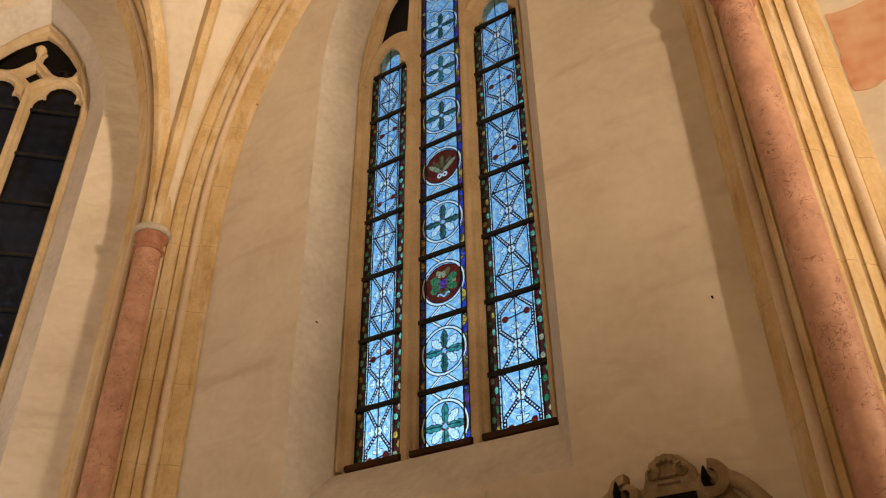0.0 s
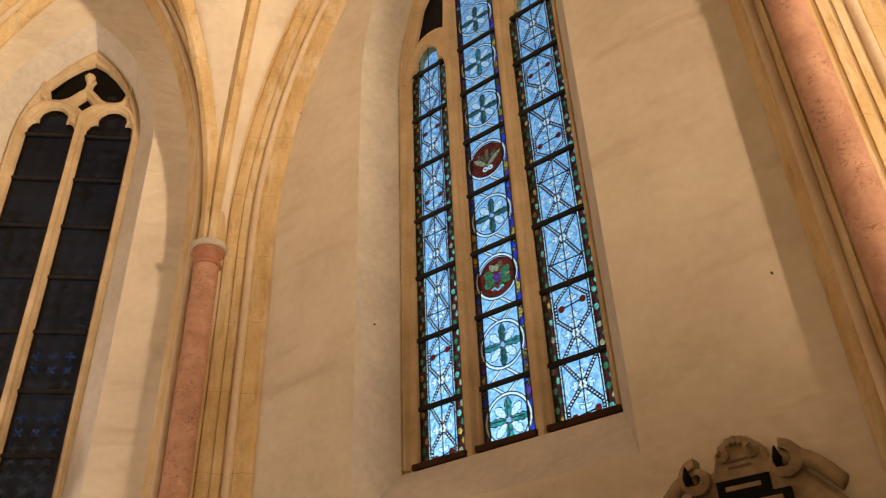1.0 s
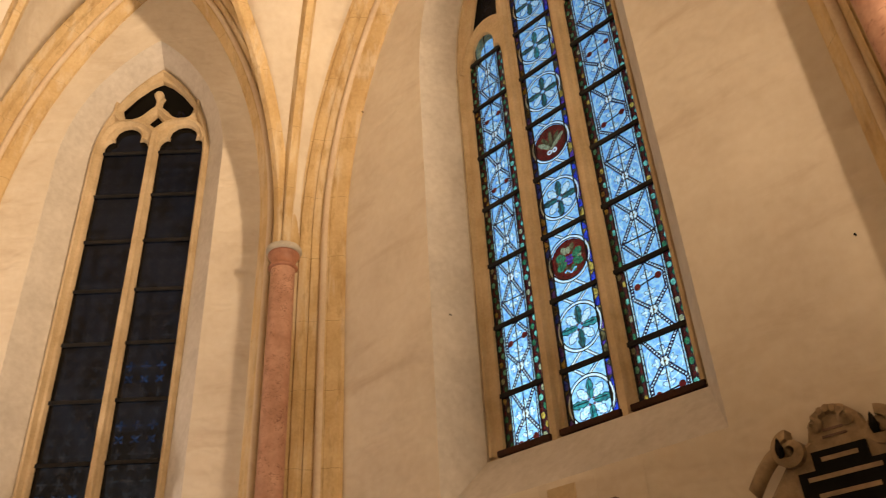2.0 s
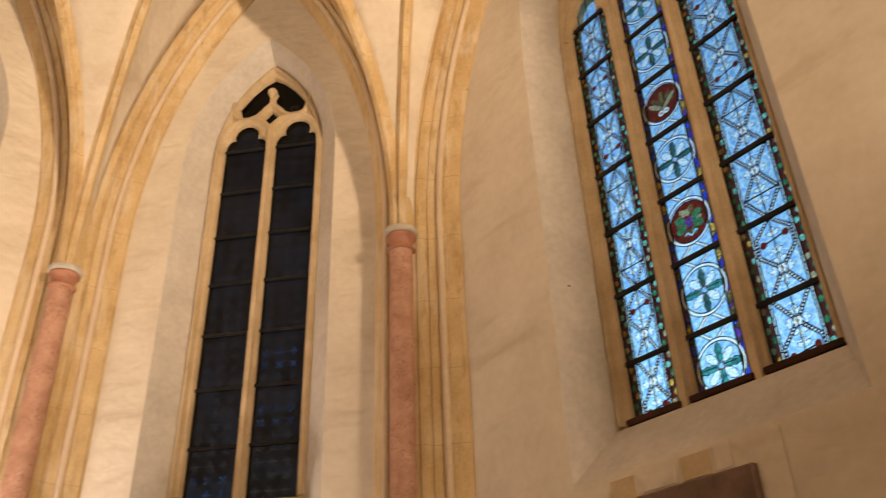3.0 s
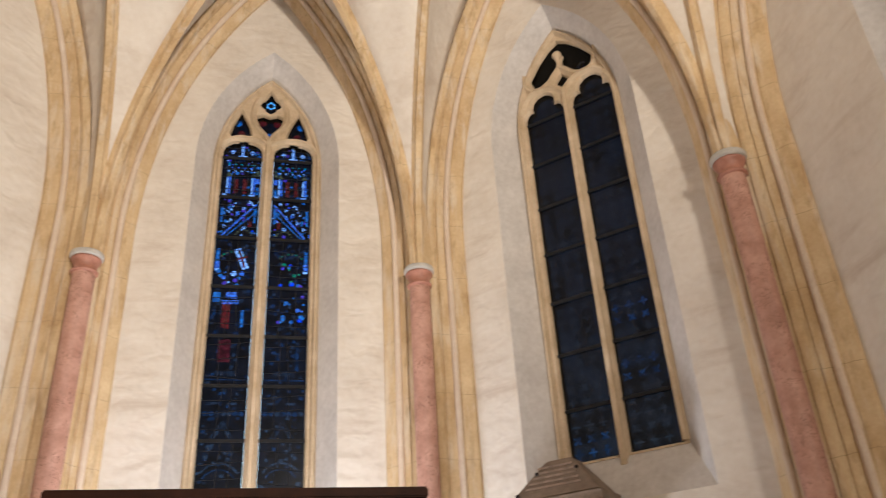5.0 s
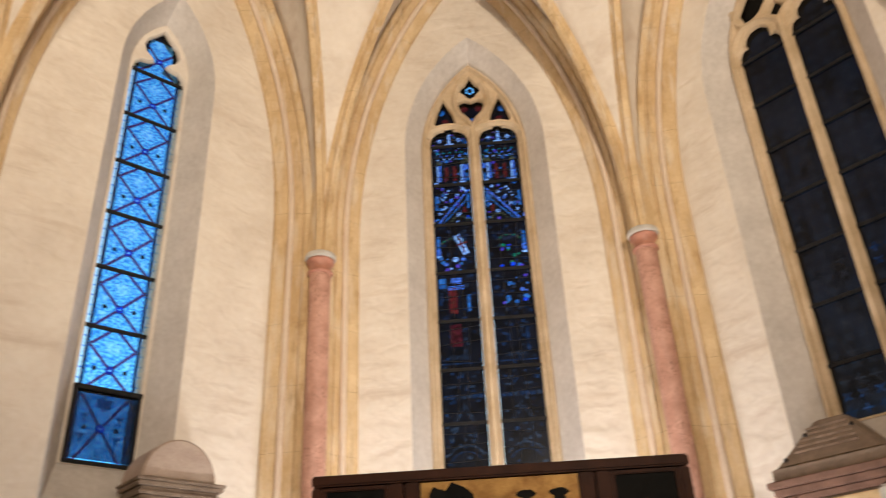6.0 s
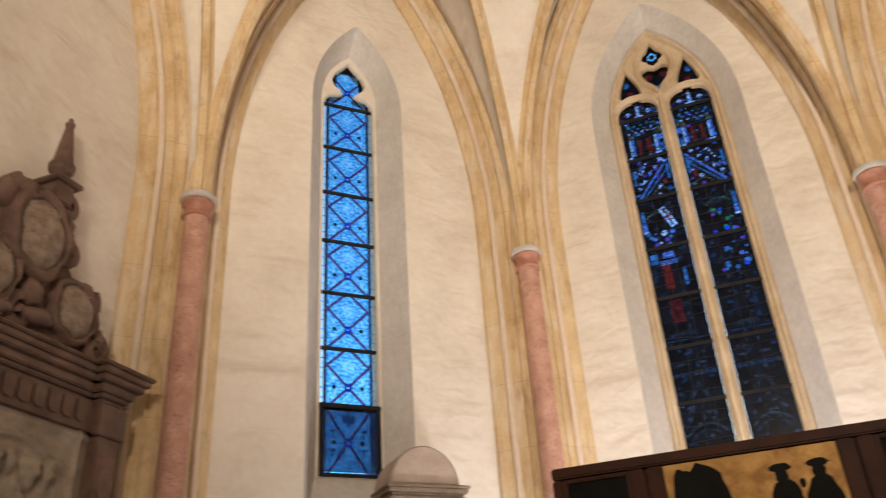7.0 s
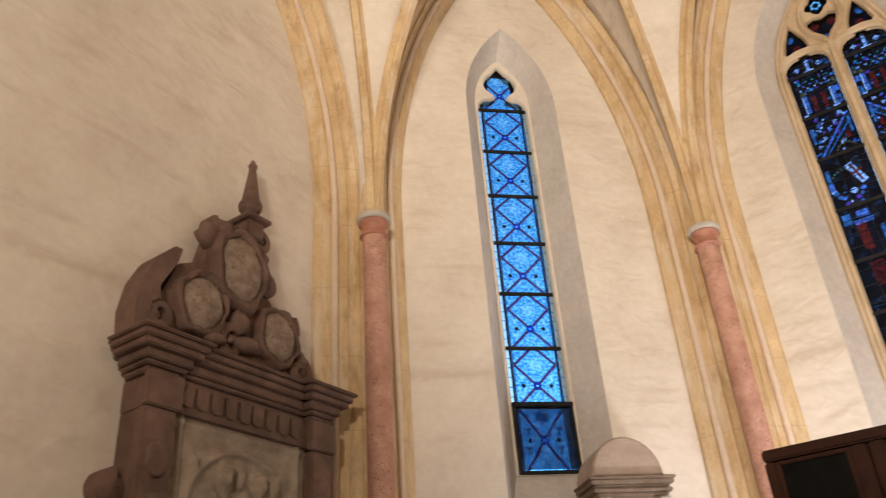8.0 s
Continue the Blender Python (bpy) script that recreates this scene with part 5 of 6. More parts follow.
# ---- altarpiece on its altar ----
bm = bmesh.new()
box(bm, -1.15, 1.15, 5.35, 6.15, 0, 0.98, 0.01)
box(bm, -1.2, 1.2, 5.3, 6.2, 0.98, 1.08, 0.012)
tagged(part("altar", bm, M_GREY), "plain grey stone altar block under the altarpiece", "altar")
AY = 5.747
ret = empty("altarpiece", pose(0.013, AY, 1.08))
tagged(ret, "dark wooden winged altarpiece with gilded painted middle panel", "altarpiece")
RT = 2.005
bm = bmesh.new()
box(bm, -1.277, 1.277, 0.05, 0.13, 0.0, RT - 0.01)
part("back_board", bm, M_WOOD, ret)


def frame_bar(x0, x1, z0, z1, parent, d=0.0):
    bm = bmesh.new()
    box(bm, x0, x1, d, d + 0.06, z0, z1, 0.012)
    return part("frame_bar", bm, M_WOOD, parent)


frame_bar(-1.28, 1.28, RT - 0.075, RT, ret, -0.012)
for x0, x1 in ((-1.28, -1.21), (-0.75, -0.65), (-0.64, -0.535), (0.535, 0.64), (0.65, 0.75), (1.21, 1.28)):
    frame_bar(x0, x1, 0.0, RT - 0.077, ret)
for x0, x1 in ((-1.208, -0.752), (-0.533, 0.533), (0.752, 1.208)):
    frame_bar(x0, x1, 0.0, 0.09, ret)
for x0, x1 in ((-1.21, -0.75), (0.75, 1.21)):
    bm = bmesh.new()
    box(bm, x0 + 0.001, x1 - 0.001, 0.035, 0.048, 0.09, RT - 0.08)
    wing = part("wing_panel", bm, M_BLACKPANEL, ret, "blackened painted wing panel")
    bm = bmesh.new()
    for q in ((x0, x0 + 0.03, 0.09, RT - 0.08), (x1 - 0.03, x1, 0.09, RT - 0.08), (x0 + 0.03, x1 - 0.03, RT - 0.108, RT - 0.08)):
        box(bm, q[0], q[1], 0.012, 0.034, q[2], q[3], 0.006)
    part("inner_moulding", bm, M_WOOD, wing)
bm = bmesh.new()
box(bm, -0.533, 0.533, 0.03, 0.048, 0.09, RT - 0.08)
mid = part("painted_panel", bm, M_GOLD, ret, "gilded ground with dark painted shapes")
bm = bmesh.new()
rngp = random.Random(8)


def blob(bm, cx, cz, rx, rz, y, n=22, rough=0.12):
    flat(bm, [(cx + rx * (1 + rngp.uniform(-rough, rough)) * math.cos(i * math.tau / n), cz + rz * (1 + rngp.uniform(-rough, rough)) * math.sin(i * math.tau / n)) for i in range(n)], y)


blob(bm, -0.30, 1.66, 0.17, 0.24, 0.028)
blob(bm, -0.42, 1.70, 0.08, 0.19, 0.0275)
for cx in (0.18, 0.40):
    blob(bm, cx, 1.81, 0.065, 0.028, 0.028)
    blob(bm, cx, 1.76, 0.04, 0.05, 0.0275)
    blob(bm, cx, 1.58, 0.10, 0.16, 0.027)
blob(bm, 0.29, 1.70, 0.02, 0.03, 0.028)
part("dark_shape", bm, M_BLACKPANEL, mid)

# ---- carved monument on the north wall ----
mon = empty("wall_monument", side("north"))
tagged(mon, "brown carved stone wall monument with three oval cartouches and obelisk", "monument")
MC, CC = 0.34, 0.225       # middle of the body, middle of the crest


def slab(name, parent, x0, x1, d0_, d1_, z0, z1, mat, bevel=0.01, label=""):
    bm = bmesh.new()
    box(bm, x0, x1, d0_, d1_, z0, z1, bevel)
    return part(name, bm, mat, parent, label)


slab("plinth", mon, MC - 0.95, MC + 0.92, -0.38, 0.0, 0.0, 1.1, M_BROWN, 0.015)
slab("body", mon, MC - 0.74, MC + 0.78, -0.22, 0.0, 1.1, 3.42, M_BROWN)
for x0, x1 in ((MC - 0.78, MC - 0.555), (MC + 0.615, MC + 0.82)):
    p_ = slab("pilaster", mon, x0, x1, -0.31, -0.221, 1.1, 3.40, M_BROWN, 0.008)
    for k in range(7):
        z = 1.30 + 0.30 * k
        bm = bmesh.new()
        lp = rounded((x0 + x1) / 2, z, 0.082, 0.115, 20)
        fill(bm, [inset(lp, -0.03)], -0.335)
        rim(bm, lp, -0.311, inset(lp, -0.012), -0.330)
        rim(bm, inset(lp, -0.012), -0.330, inset(lp, -0.03), -0.335)
        part("boss", bm, M_BROWN, p_, smooth=False)
# relief panel, its shapes kept plain
bm = bmesh.new()
N1, N2 = 84, 90
grid = []
humps = [(rngp.uniform(-.38, .38), rngp.uniform(.1, .95), rngp.uniform(.02, .05), rngp.uniform(.04, .11)) for _ in range(34)]
humps += [(0.05, 0.72, 0.06, 0.16), (-0.22, 0.70, 0.07, 0.13), (0.25, 0.66, 0.06, 0.15), (-0.10, 0.95, 0.05, 0.04), (0.12, 0.93, 0.05, 0.04)]
for i in range(N1 + 1):
    row = []
    for j in range(N2 + 1):
        x, z = -0.58 + 1.16 * i / N1, 1.24 * j / N2
        hgt = sum(0.050 / (1 + math.exp(7 * min(8, ((x - a) / c) ** 2 + ((z - b) / d) ** 2 - 0.8))) for a, b, c, d in humps)
        rr = math.hypot(x, (z - 0.68) * 1.05)
        hgt += 0.035 * math.exp(-((rr - 0.42) / 0.022) ** 2) * (1 if z > 0.55 else 0)
        hgt += 0.03 * math.exp(-((abs(x) - 0.50) / 0.02) ** 2) + 0.02 * math.exp(-((z - 1.19) / 0.02) ** 2)
        row.append(bm.verts.new((MC + 0.03 + x, -0.225 - min(hgt, 0.082), 2.19 + z)))
    grid.append(row)
for p, q in zip(grid, grid[1:]):
    for j in range(N2):
        bm.faces.new((p[j], q[j], q[j + 1], p[j + 1]))
rel = part("relief_panel", bm, M_RELIEF, mon, "pale carved relief panel", smooth=True)
# frieze with a row of little arches
slab("frieze", mon, MC - 0.74, MC + 0.78, -0.27, 0.0, 3.421, 3.62, M_BROWN, 0.004)
for k in range(9):
    cx = MC - 0.47 + 0.1175 * k
    bm = bmesh.new()
    lp = [(cx - 0.045, 3.60), (cx - 0.045, 3.50)] + [(cx - 0.045 * math.cos(a * math.pi / 8), 3.50 - 0.04 * math.sin(a * math.pi / 8)) for a in range(1, 8)] + [(cx + 0.045, 3.50), (cx + 0.045, 3.60)]
    fill(bm, [lp], -0.292)
    rim(bm, lp, -0.271, lp, -0.292)
    part("frieze_lobe", bm, M_BROWN, mon)
for x0, x1 in ((MC - 0.79, MC - 0.53), (MC + 0.58, MC + 0.84)):
    slab("frieze_block", mon, x0, x1, -0.33, -0.272, 3.402, 3.62, M_BROWN, 0.008)


def cornice(parent, x0, x1, base, steps, name="cornice", mat=None, close=0.0):
    """Stacked mouldings that step outwards as they rise."""
    for out, z0, z1 in steps:
        bm = bmesh.new()
        box(bm, x0 - out, x1 + out, -base - out, close, z0, z1, min(0.008, (z1 - z0) / 3))
        part(name, bm, mat or M_BROWN, parent)


STEPS = [(0.0, 3.621, 3.655), (0.03, 3.656, 3.685), (0.055, 3.686, 3.745), (0.10, 3.746, 3.79), (0.125, 3.791, 3.835), (0.15, 3.836, 3.86)]
cornice(mon, MC - 0.74, MC + 0.76, 0.235, STEPS)
cornice(mon, MC - 0.78, MC - 0.54, 0.285, STEPS, "cornice_block", close=-0.05)
cornice(mon, MC + 0.60, MC + 0.80, 0.31, STEPS, "cornice_block", close=-0.05)


def volute(parent, cx, cz, r, turns, hand, d0_, d1_, w, name="scroll", mat=None):
    """A flat coil with thickness."""
    bm = bmesh.new()
    n = int(22 * turns)
    rings = []
    for i in range(n + 1):
        t = i / n
        a = hand * t * turns * math.tau + math.pi / 2
        rr = r * (1 - 0.86 * t)
        ww = w * (1 - 0.6 * t)
        c = Vector((cx + rr * math.cos(a), cz + rr * math.sin(a)))
        o = Vector((math.cos(a), math.sin(a))) * ww / 2
        rings.append([bm.verts.new((q.x, y, q.y)) for q, y in ((c - o, d0_), (c + o, d0_ + 0.02), (c + o, d1_), (c - o, d1_))])
    for p, q in zip(rings, rings[1:]):
        for j in range(4):
            bm.faces.new((p[j], p[(j + 1) % 4], q[(j + 1) % 4], q[j]))
    bm.faces.new(rings[0]), bm.faces.new(rings[-1])
    return part(name, bm, mat or M_BROWN, parent)


def cartouche(cx, cz, rx, rz, tilt, d):
    """Oval boss in a scrolled frame."""
    top = empty("cartouche")
    top.parent = mon
    top.matrix_local = pose(cx, 0, cz, 0, -tilt, 0)
    n = 36
    prof = [(1.30, 0.05), (1.26, -0.04), (1.14, -0.075), (1.06, -0.05), (1.0, -0.035), (0.85, -0.065), (0.5, -0.10), (0.0, -0.11)]
    bm = bmesh.new()
    cols = []
    for i in range(n):
        a = i * math.tau / n
        k = 1 + 0.07 * math.sin(5 * a + tilt) + 0.04 * math.sin(9 * a)
        cols.append([bm.verts.new((rx * p * (k if p > 1.05 else 1) * math.cos(a), d + y, rz * p * (k if p > 1.05 else 1) * math.sin(a))) for p, y in prof[:5]])
    for i in range(n):
        p, q = cols[i], cols[(i + 1) % n]
        for j in range(4):
            bm.faces.new((p[j], q[j], q[j + 1], p[j + 1]))
    part("scrolled_rim", bm, M_BROWN, top, smooth=True)
    bm = bmesh.new()
    cols = []
    for i in range(n):
        a = i * math.tau / n
        cols.append([bm.verts.new((rx * p * math.cos(a), d + y - 0.006 * math.sin(7 * a + 9 * p) * (0.2 < p < 0.95), rz * p * math.sin(a))) for p, y in
                     [(1.0, -0.03), (0.9, -0.055), (0.7, -0.085), (0.5, -0.10), (0.3, -0.105), (0.1, -0.11)]])
    for i in range(n):
        p, q = cols[i], cols[(i + 1) % n]
        for j in range(5):
            bm.faces.new((p[j], q[j], q[j + 1], p[j + 1]))
    bm.faces.new([c[5] for c in cols])
    part("oval_shield", bm, M_SHIELD, top, "paler carved oval shield", smooth=True)
    return top


bm = bmesh.new()
back = [(CC - 0.62, 3.86), (CC + 0.66, 3.86), (CC + 0.62, 4.15), (CC + 0.50, 4.42), (CC + 0.33, 4.62), (CC + 0.30, 4.95), (CC + 0.12, 5.02), (CC - 0.06, 5.02), (CC - 0.16, 4.85),
        (CC - 0.22, 4.60), (CC - 0.42, 4.50), (CC - 0.52, 4.25)]
fill(bm, [back], -0.14)
rim(bm, back, 0.0, back, -0.12)
rim(bm, back, -0.12, inset(back, -0.02), -0.14)
part("crest_back", bm, M_BROWN, mon)
cartouche(CC - 0.235, 4.25, 0.175, 0.19, -14, -0.16)
cartouche(CC + 0.06, 4.62, 0.195, 0.25, 8, -0.19)
cartouche(CC + 0.47, 4.22, 0.16, 0.19, 16, -0.16)
volute(mon, CC - 0.58, 4.06, 0.13, 1.6, 1, -0.22, 0.0, 0.09)
volute(mon, CC + 0.72, 4.02, 0.11, 1.6, -1, -0.20, 0.0, 0.08)
volute(mon, CC + 0.05, 4.05, 0.12, 1.3, 1, -0.20, -0.1, 0.07)
volute(mon, CC + 0.36, 4.62, 0.09, 1.4, -1, -0.18, 0.0, 0.07)
volute(mon, CC - 0.13, 4.92, 0.07, 1.4, 1, -0.17, -0.05, 0.06)
volute(mon, CC + 0.26, 4.95, 0.09, 1.4, -1, -0.20, 0.0, 0.07)
# swept wing at the side of the crest
bm = bmesh.new()
horn = [(CC - 0.73, 3.86), (CC - 0.56, 3.86), (CC - 0.61, 4.05), (CC - 0.58, 4.26), (CC - 0.47, 4.46), (CC - 0.44, 4.58), (CC - 0.50, 4.58), (CC - 0.62, 4.46), (CC - 0.71, 4.28), (CC - 0.75, 4.06)]
fill(bm, [horn], -0.20)
rim(bm, horn, 0.0, horn, -0.18)
rim(bm, horn, -0.18, inset(horn, -0.02), -0.20)
part("crest_wing", bm, M_BROWN, mon)
for sgn, zz in ((-1, 2.95), (-1, 2.3), (1, 2.95), (1, 2.3)):
    volute(mon, MC + sgn * 0.80, zz, 0.075, 1.5, -sgn, -0.16, 0.0, 0.09, "side_scroll")
bm = bmesh.new()
box(bm, 0.27, 0.51, -0.28, -0.03, 5.07, 5.11, 0.01)
box(bm, 0.31, 0.47, -0.24, -0.07, 4.92, 5.07, 0.01)
box(bm, 0.33, 0.45, -0.22, -0.09, 5.111, 5.135, 0.008)
part("finial_base", bm, M_BROWN, mon)
bm = bmesh.new()
lathe(bm, [(0.0, 5.13), (0.05, 5.13), (0.045, 5.16), (0.085, 5.20), (0.095, 5.24), (0.08, 5.275), (0.072, 5.28), (0.030, 5.58), (0.026, 5.60), (0.036, 5.61), (0.036, 5.63), (0.022, 5.645), (0.018, 5.67), (0.0, 5.69)], 14, cx=0.39, cy=-0.155)
part("obelisk", bm, M_BROWN, mon, smooth=False)
# lumps of worn carving on the crest and studs on the shields
rngm = random.Random(31)


def lump(cx, cz, rx, rz, d, name="carved_lump", mat=None):
    bm = bmesh.new()
    bmesh.ops.create_icosphere(bm, subdivisions=2, radius=1.0)
    for v in bm.verts:
        k = 1 + rngm.uniform(-0.16, 0.16)
        v.co = Vector((cx + rx * k * v.co.x, d + 0.07 * k * v.co.y, cz + rz * k * v.co.z))
    return part(name, bm, mat or M_BROWN, mon, smooth=True)


for cx, cz, rx, rz, d in ((0.05, 4.82, 0.12, 0.12, -0.13), (0.13, 4.93, 0.10, 0.06, -0.15), (0.14, 4.88, 0.07, 0.09, -0.18), (0.52, 4.82, 0.06, 0.08, -0.15), (0.60, 4.66, 0.05, 0.10, -0.13),
                          (0.91, 4.38, 0.06, 0.10, -0.12), (0.33, 4.22, 0.09, 0.10, -0.17), (0.40, 4.06, 0.13, 0.06, -0.19), (0.12, 4.02, 0.10, 0.05, -0.18), (0.98, 4.12, 0.07, 0.09, -0.13)):
    lump(cx, cz, rx, rz, d)
for cx, cz, rx, rz in ((CC - 0.235, 4.25, 0.12, 0.13), (CC + 0.06, 4.62, 0.13, 0.17), (CC + 0.47, 4.22, 0.11, 0.13)):
    for k in range(26):
        a = k * 2.39996
        q = math.sqrt((k + 0.5) / 26)
        lump(cx + rx * q * math.cos(a), cz + rz * q * math.sin(a), rngm.uniform(0.009, 0.019), rngm.uniform(0.010, 0.022), -0.198 if cz < 4.5 else -0.228, "shield_charge", M_SHIELD)

# ---- round-topped tomb under the lancet ----
tomb = empty("wall_tomb", side("northeast"))
tagged(tomb, "pale stone wall tomb with a half-round top", "tomb")
TX = 0.41
slab("body", tomb, TX - 0.31, TX + 0.31, -0.38, 0.0, 0.0, 3.10, M_TOMBPALE, 0.01)
for x in (TX - 0.29, TX + 0.21):
    slab("pilaster", tomb, x, x + 0.08, -0.415, -0.381, 0.3, 3.098, M_TOMBPALE, 0.006)
    slab("capital", tomb, x - 0.012, x + 0.092, -0.425, -0.381, 3.02, 3.097, M_GREY, 0.012)
cornice(tomb, TX - 0.30, TX + 0.30, 0.38, [(0.0, 3.101, 3.14), (0.03, 3.141, 3.17), (0.015, 3.171, 3.20), (0.045, 3.201, 3.235), (0.06, 3.236, 3.26)], mat=M_TOMB)
bm = bmesh.new()
lp = [(TX - 0.02 + 0.30 * math.cos(math.pi * i / 18), 3.261 + 0.32 * math.sin(math.pi * i / 18)) for i in range(19)]
fill(bm, [inset(lp, -0.015)], -0.40)
rim(bm, lp, -0.385, inset(lp, -0.015), -0.40)
rim(bm, lp, -0.385, lp, 0.0)
part("half_round_top", bm, M_TOMBPALE, tomb)

# ---- hipped tomb under the dark window ----
sar = empty("wall_tomb", side("southeast"))
tagged(sar, "brownish stone wall tomb with hipped inscribed top and red cornice", "tomb")
SX = -0.42
slab("body", sar, SX - 0.40, SX + 0.40, -0.34, 0.0, 0.0, 2.88, M_TOMB, 0.01)
slab("frieze_panel", sar, SX - 0.27, SX + 0.33, -0.362, -0.341, 2.50, 2.86, M_STONE, 0.006, "yellowish carved frieze panel")
for x in (SX - 0.40, SX + 0.30):
    slab("bracket", sar, x, x + 0.10, -0.40, -0.341, 2.62, 2.879, M_GREY, 0.02)
cornice(sar, SX - 0.40, SX + 0.40, 0.34, [(0.02, 2.881, 2.93), (0.06, 2.931, 2.985), (0.09, 2.986, 3.04)], mat=M_TOMBRED)
cornice(sar, SX - 0.40, SX + 0.40, 0.34, [(0.045, 3.041, 3.135)], "blocking_course", mat=M_TOMB)
bm = bmesh.new()
a_ = [(SX - 0.42, -0.36), (SX + 0.42, -0.36), (SX + 0.42, 0.0), (SX - 0.42, 0.0)]
b_ = [(SX - 0.10, -0.20), (SX + 0.13, -0.20), (SX + 0.13, 0.0), (SX - 0.10, 0.0)]
va = [bm.verts.new((x, y, 3.136)) for x, y in a_]
vb = [bm.verts.new((x, y, 3.47)) for x, y in b_]
for i in range(4):
    bm.faces.new((va[i], va[(i + 1) % 4], vb[(i + 1) % 4], vb[i]))
bm.faces.new(vb), bm.faces.new(va)
bmesh.ops.bevel(bm, geom=list(bm.edges), offset=0.012, segments=2, affect='EDGES')
hip = part("hipped_top", bm, M_TOMB, sar)
for k in range(5):
    t = 0.30 + 0.13 * k
    bm = bmesh.new()
    hw = 0.29 - 0.17 * t
    y, z = -0.36 + 0.16 * t, 3.136 + 0.334 * t
    box(bm, SX - 0.02 - hw, SX + hw, y - 0.006, y + 0.02, z - 0.006, z + 0.010)
    part("inscription_bar", bm, M_SHIELD, hip)
for x, z in ((SX - 0.33, 3.19), (SX - 0.17, 3.36), (SX + 0.20, 3.36)):
    bm = bmesh.new()
    t = (z - 3.136) / 0.334
    lathe(bm, [(0.0, 0.0), (0.014, 0.002), (0.016, 0.010), (0.010, 0.022), (0.0, 0.026)], 10)
    knob_ = part("stud", bm, M_LEAD, hip)
    knob_.matrix_local = pose(x, -0.36 + 0.16 * t - 0.002, z, 65, 0, 0)

M_EPITAPH = material("weathered_sandstone", (0.42, 0.32, 0.21), (0.22, 0.16, 0.10), 0.85, 9, 50, 0.5)

# ---- scrolled epitaph on the south wall ----
epi = empty("epitaph", side("south"))
tagged(epi, "scrolled sandstone epitaph with a black inscription plate", "epitaph")
EC = 2.27
bm = bmesh.new()
lp = [(EC - 0.34, 1.75), (EC + 0.40, 1.75), (EC + 0.44, 2.2), (EC + 0.36, 2.45), (EC + 0.42, 2.66), (EC + 0.24, 2.86), (EC + 0.13, 2.90), (EC + 0.11, 2.98), (EC + 0.06, 3.03), (EC, 3.045), (EC - 0.06, 3.03),
      (EC - 0.11, 2.97), (EC - 0.13, 2.90), (EC - 0.22, 2.86), (EC - 0.38, 2.68), (EC - 0.33, 2.45), (EC - 0.40, 2.2)]
fill(bm, [inset(lp, -0.02)], -0.09)
rim(bm, lp, 0.0, lp, -0.07)
rim(bm, lp, -0.07, inset(lp, -0.02), -0.09)
part("scrolled_back", bm, M_EPITAPH, epi)
bm = bmesh.new()
pl = [(EC - 0.20, 1.9), (EC + 0.20, 1.9), (EC + 0.20, 2.76), (EC + 0.12, 2.76), (EC + 0.12, 2.84), (EC - 0.12, 2.84), (EC - 0.12, 2.76), (EC - 0.20, 2.76)]
fill(bm, [pl], -0.112)
rim(bm, pl, -0.091, pl, -0.112)
plate = part("plate", bm, M_BLACKPANEL, epi, "black inscription plate")
for k in range(10):
    bm = bmesh.new()
    hw = (0.09 if k == 0 else 0.165) * (0.9 + 0.1 * math.sin(k * 2.3))
    box(bm, EC - hw, EC + hw, -0.1145, -0.1122, 2.79 - 0.075 * k, 2.81 - 0.075 * k)
    part("inscription_bar", bm, M_EPITAPH, plate)
for sgn in (-1, 1):
    volute(epi, EC + sgn * 0.20, 2.87, 0.075, 1.5, -sgn, -0.15, -0.05, 0.05, "scroll", M_EPITAPH)
    volute(epi, EC + sgn * 0.31, 2.58, 0.08, 1.5, sgn, -0.14, -0.05, 0.05, "scroll", M_EPITAPH)
    volute(epi, EC + sgn * 0.075, 2.955, 0.035, 1.3, sgn, -0.13, -0.05, 0.026, "scroll", M_EPITAPH)
    bm = bmesh.new()
    rings = []
    for i in range(9):
        t = i / 8
        c = Vector((EC + sgn * (0.22 + 0.20 * t), -0.10, 2.90 - 0.17 * t + 0.03 * math.sin(math.pi * t)))
        rings.append([bm.verts.new(c + Vector((sgn * 0.02 * math.cos(a), 0.034 * math.sin(a), 0.030 * math.cos(a)))) for a in [j * math.tau / 10 for j in range(10)]])
    for p, q in zip(rings, rings[1:]):
        for j in range(10):
            bm.faces.new((p[j], p[(j + 1) % 10], q[(j + 1) % 10], q[j]))
    bm.faces.new(rings[0]), bm.faces.new(rings[-1])
    part("pediment_roll", bm, M_EPITAPH, epi, smooth=True)
    bm = bmesh.new()
    lathe(bm, [(0.0, 2.84), (0.012, 2.84), (0.019, 2.862), (0.020, 2.88), (0.012, 2.905), (0.008, 2.92), (0.0, 2.935)], 10, cx=EC + (0.185 if sgn > 0 else -0.235), cy=-0.155)
    part("bud_finial", bm, M_BLACKPANEL, epi, "small dark bud finial")
bm = bmesh.new()
for i in range(7):
    a = math.pi * (0.12 + 0.76 * i / 6)
    lp = rounded(EC + 0.075 * math.cos(a), 2.93 + 0.085 * math.sin(a), 0.022, 0.026, 10)
    fill(bm, [inset(lp, -0.008)], -0.118)
    rim(bm, lp, -0.09, inset(lp, -0.008), -0.118)
part("shell_crest", bm, M_EPITAPH, epi)
for k in range(2):
    bm = bmesh.new()
    box(bm, EC - 0.055 + 0.01 * k, EC + 0.055 - 0.01 * k, -0.097, -0.091, 2.892 + 0.03 * k, 2.902 + 0.03 * k)
    part("inscription_bar", bm, M_BROWN, epi)

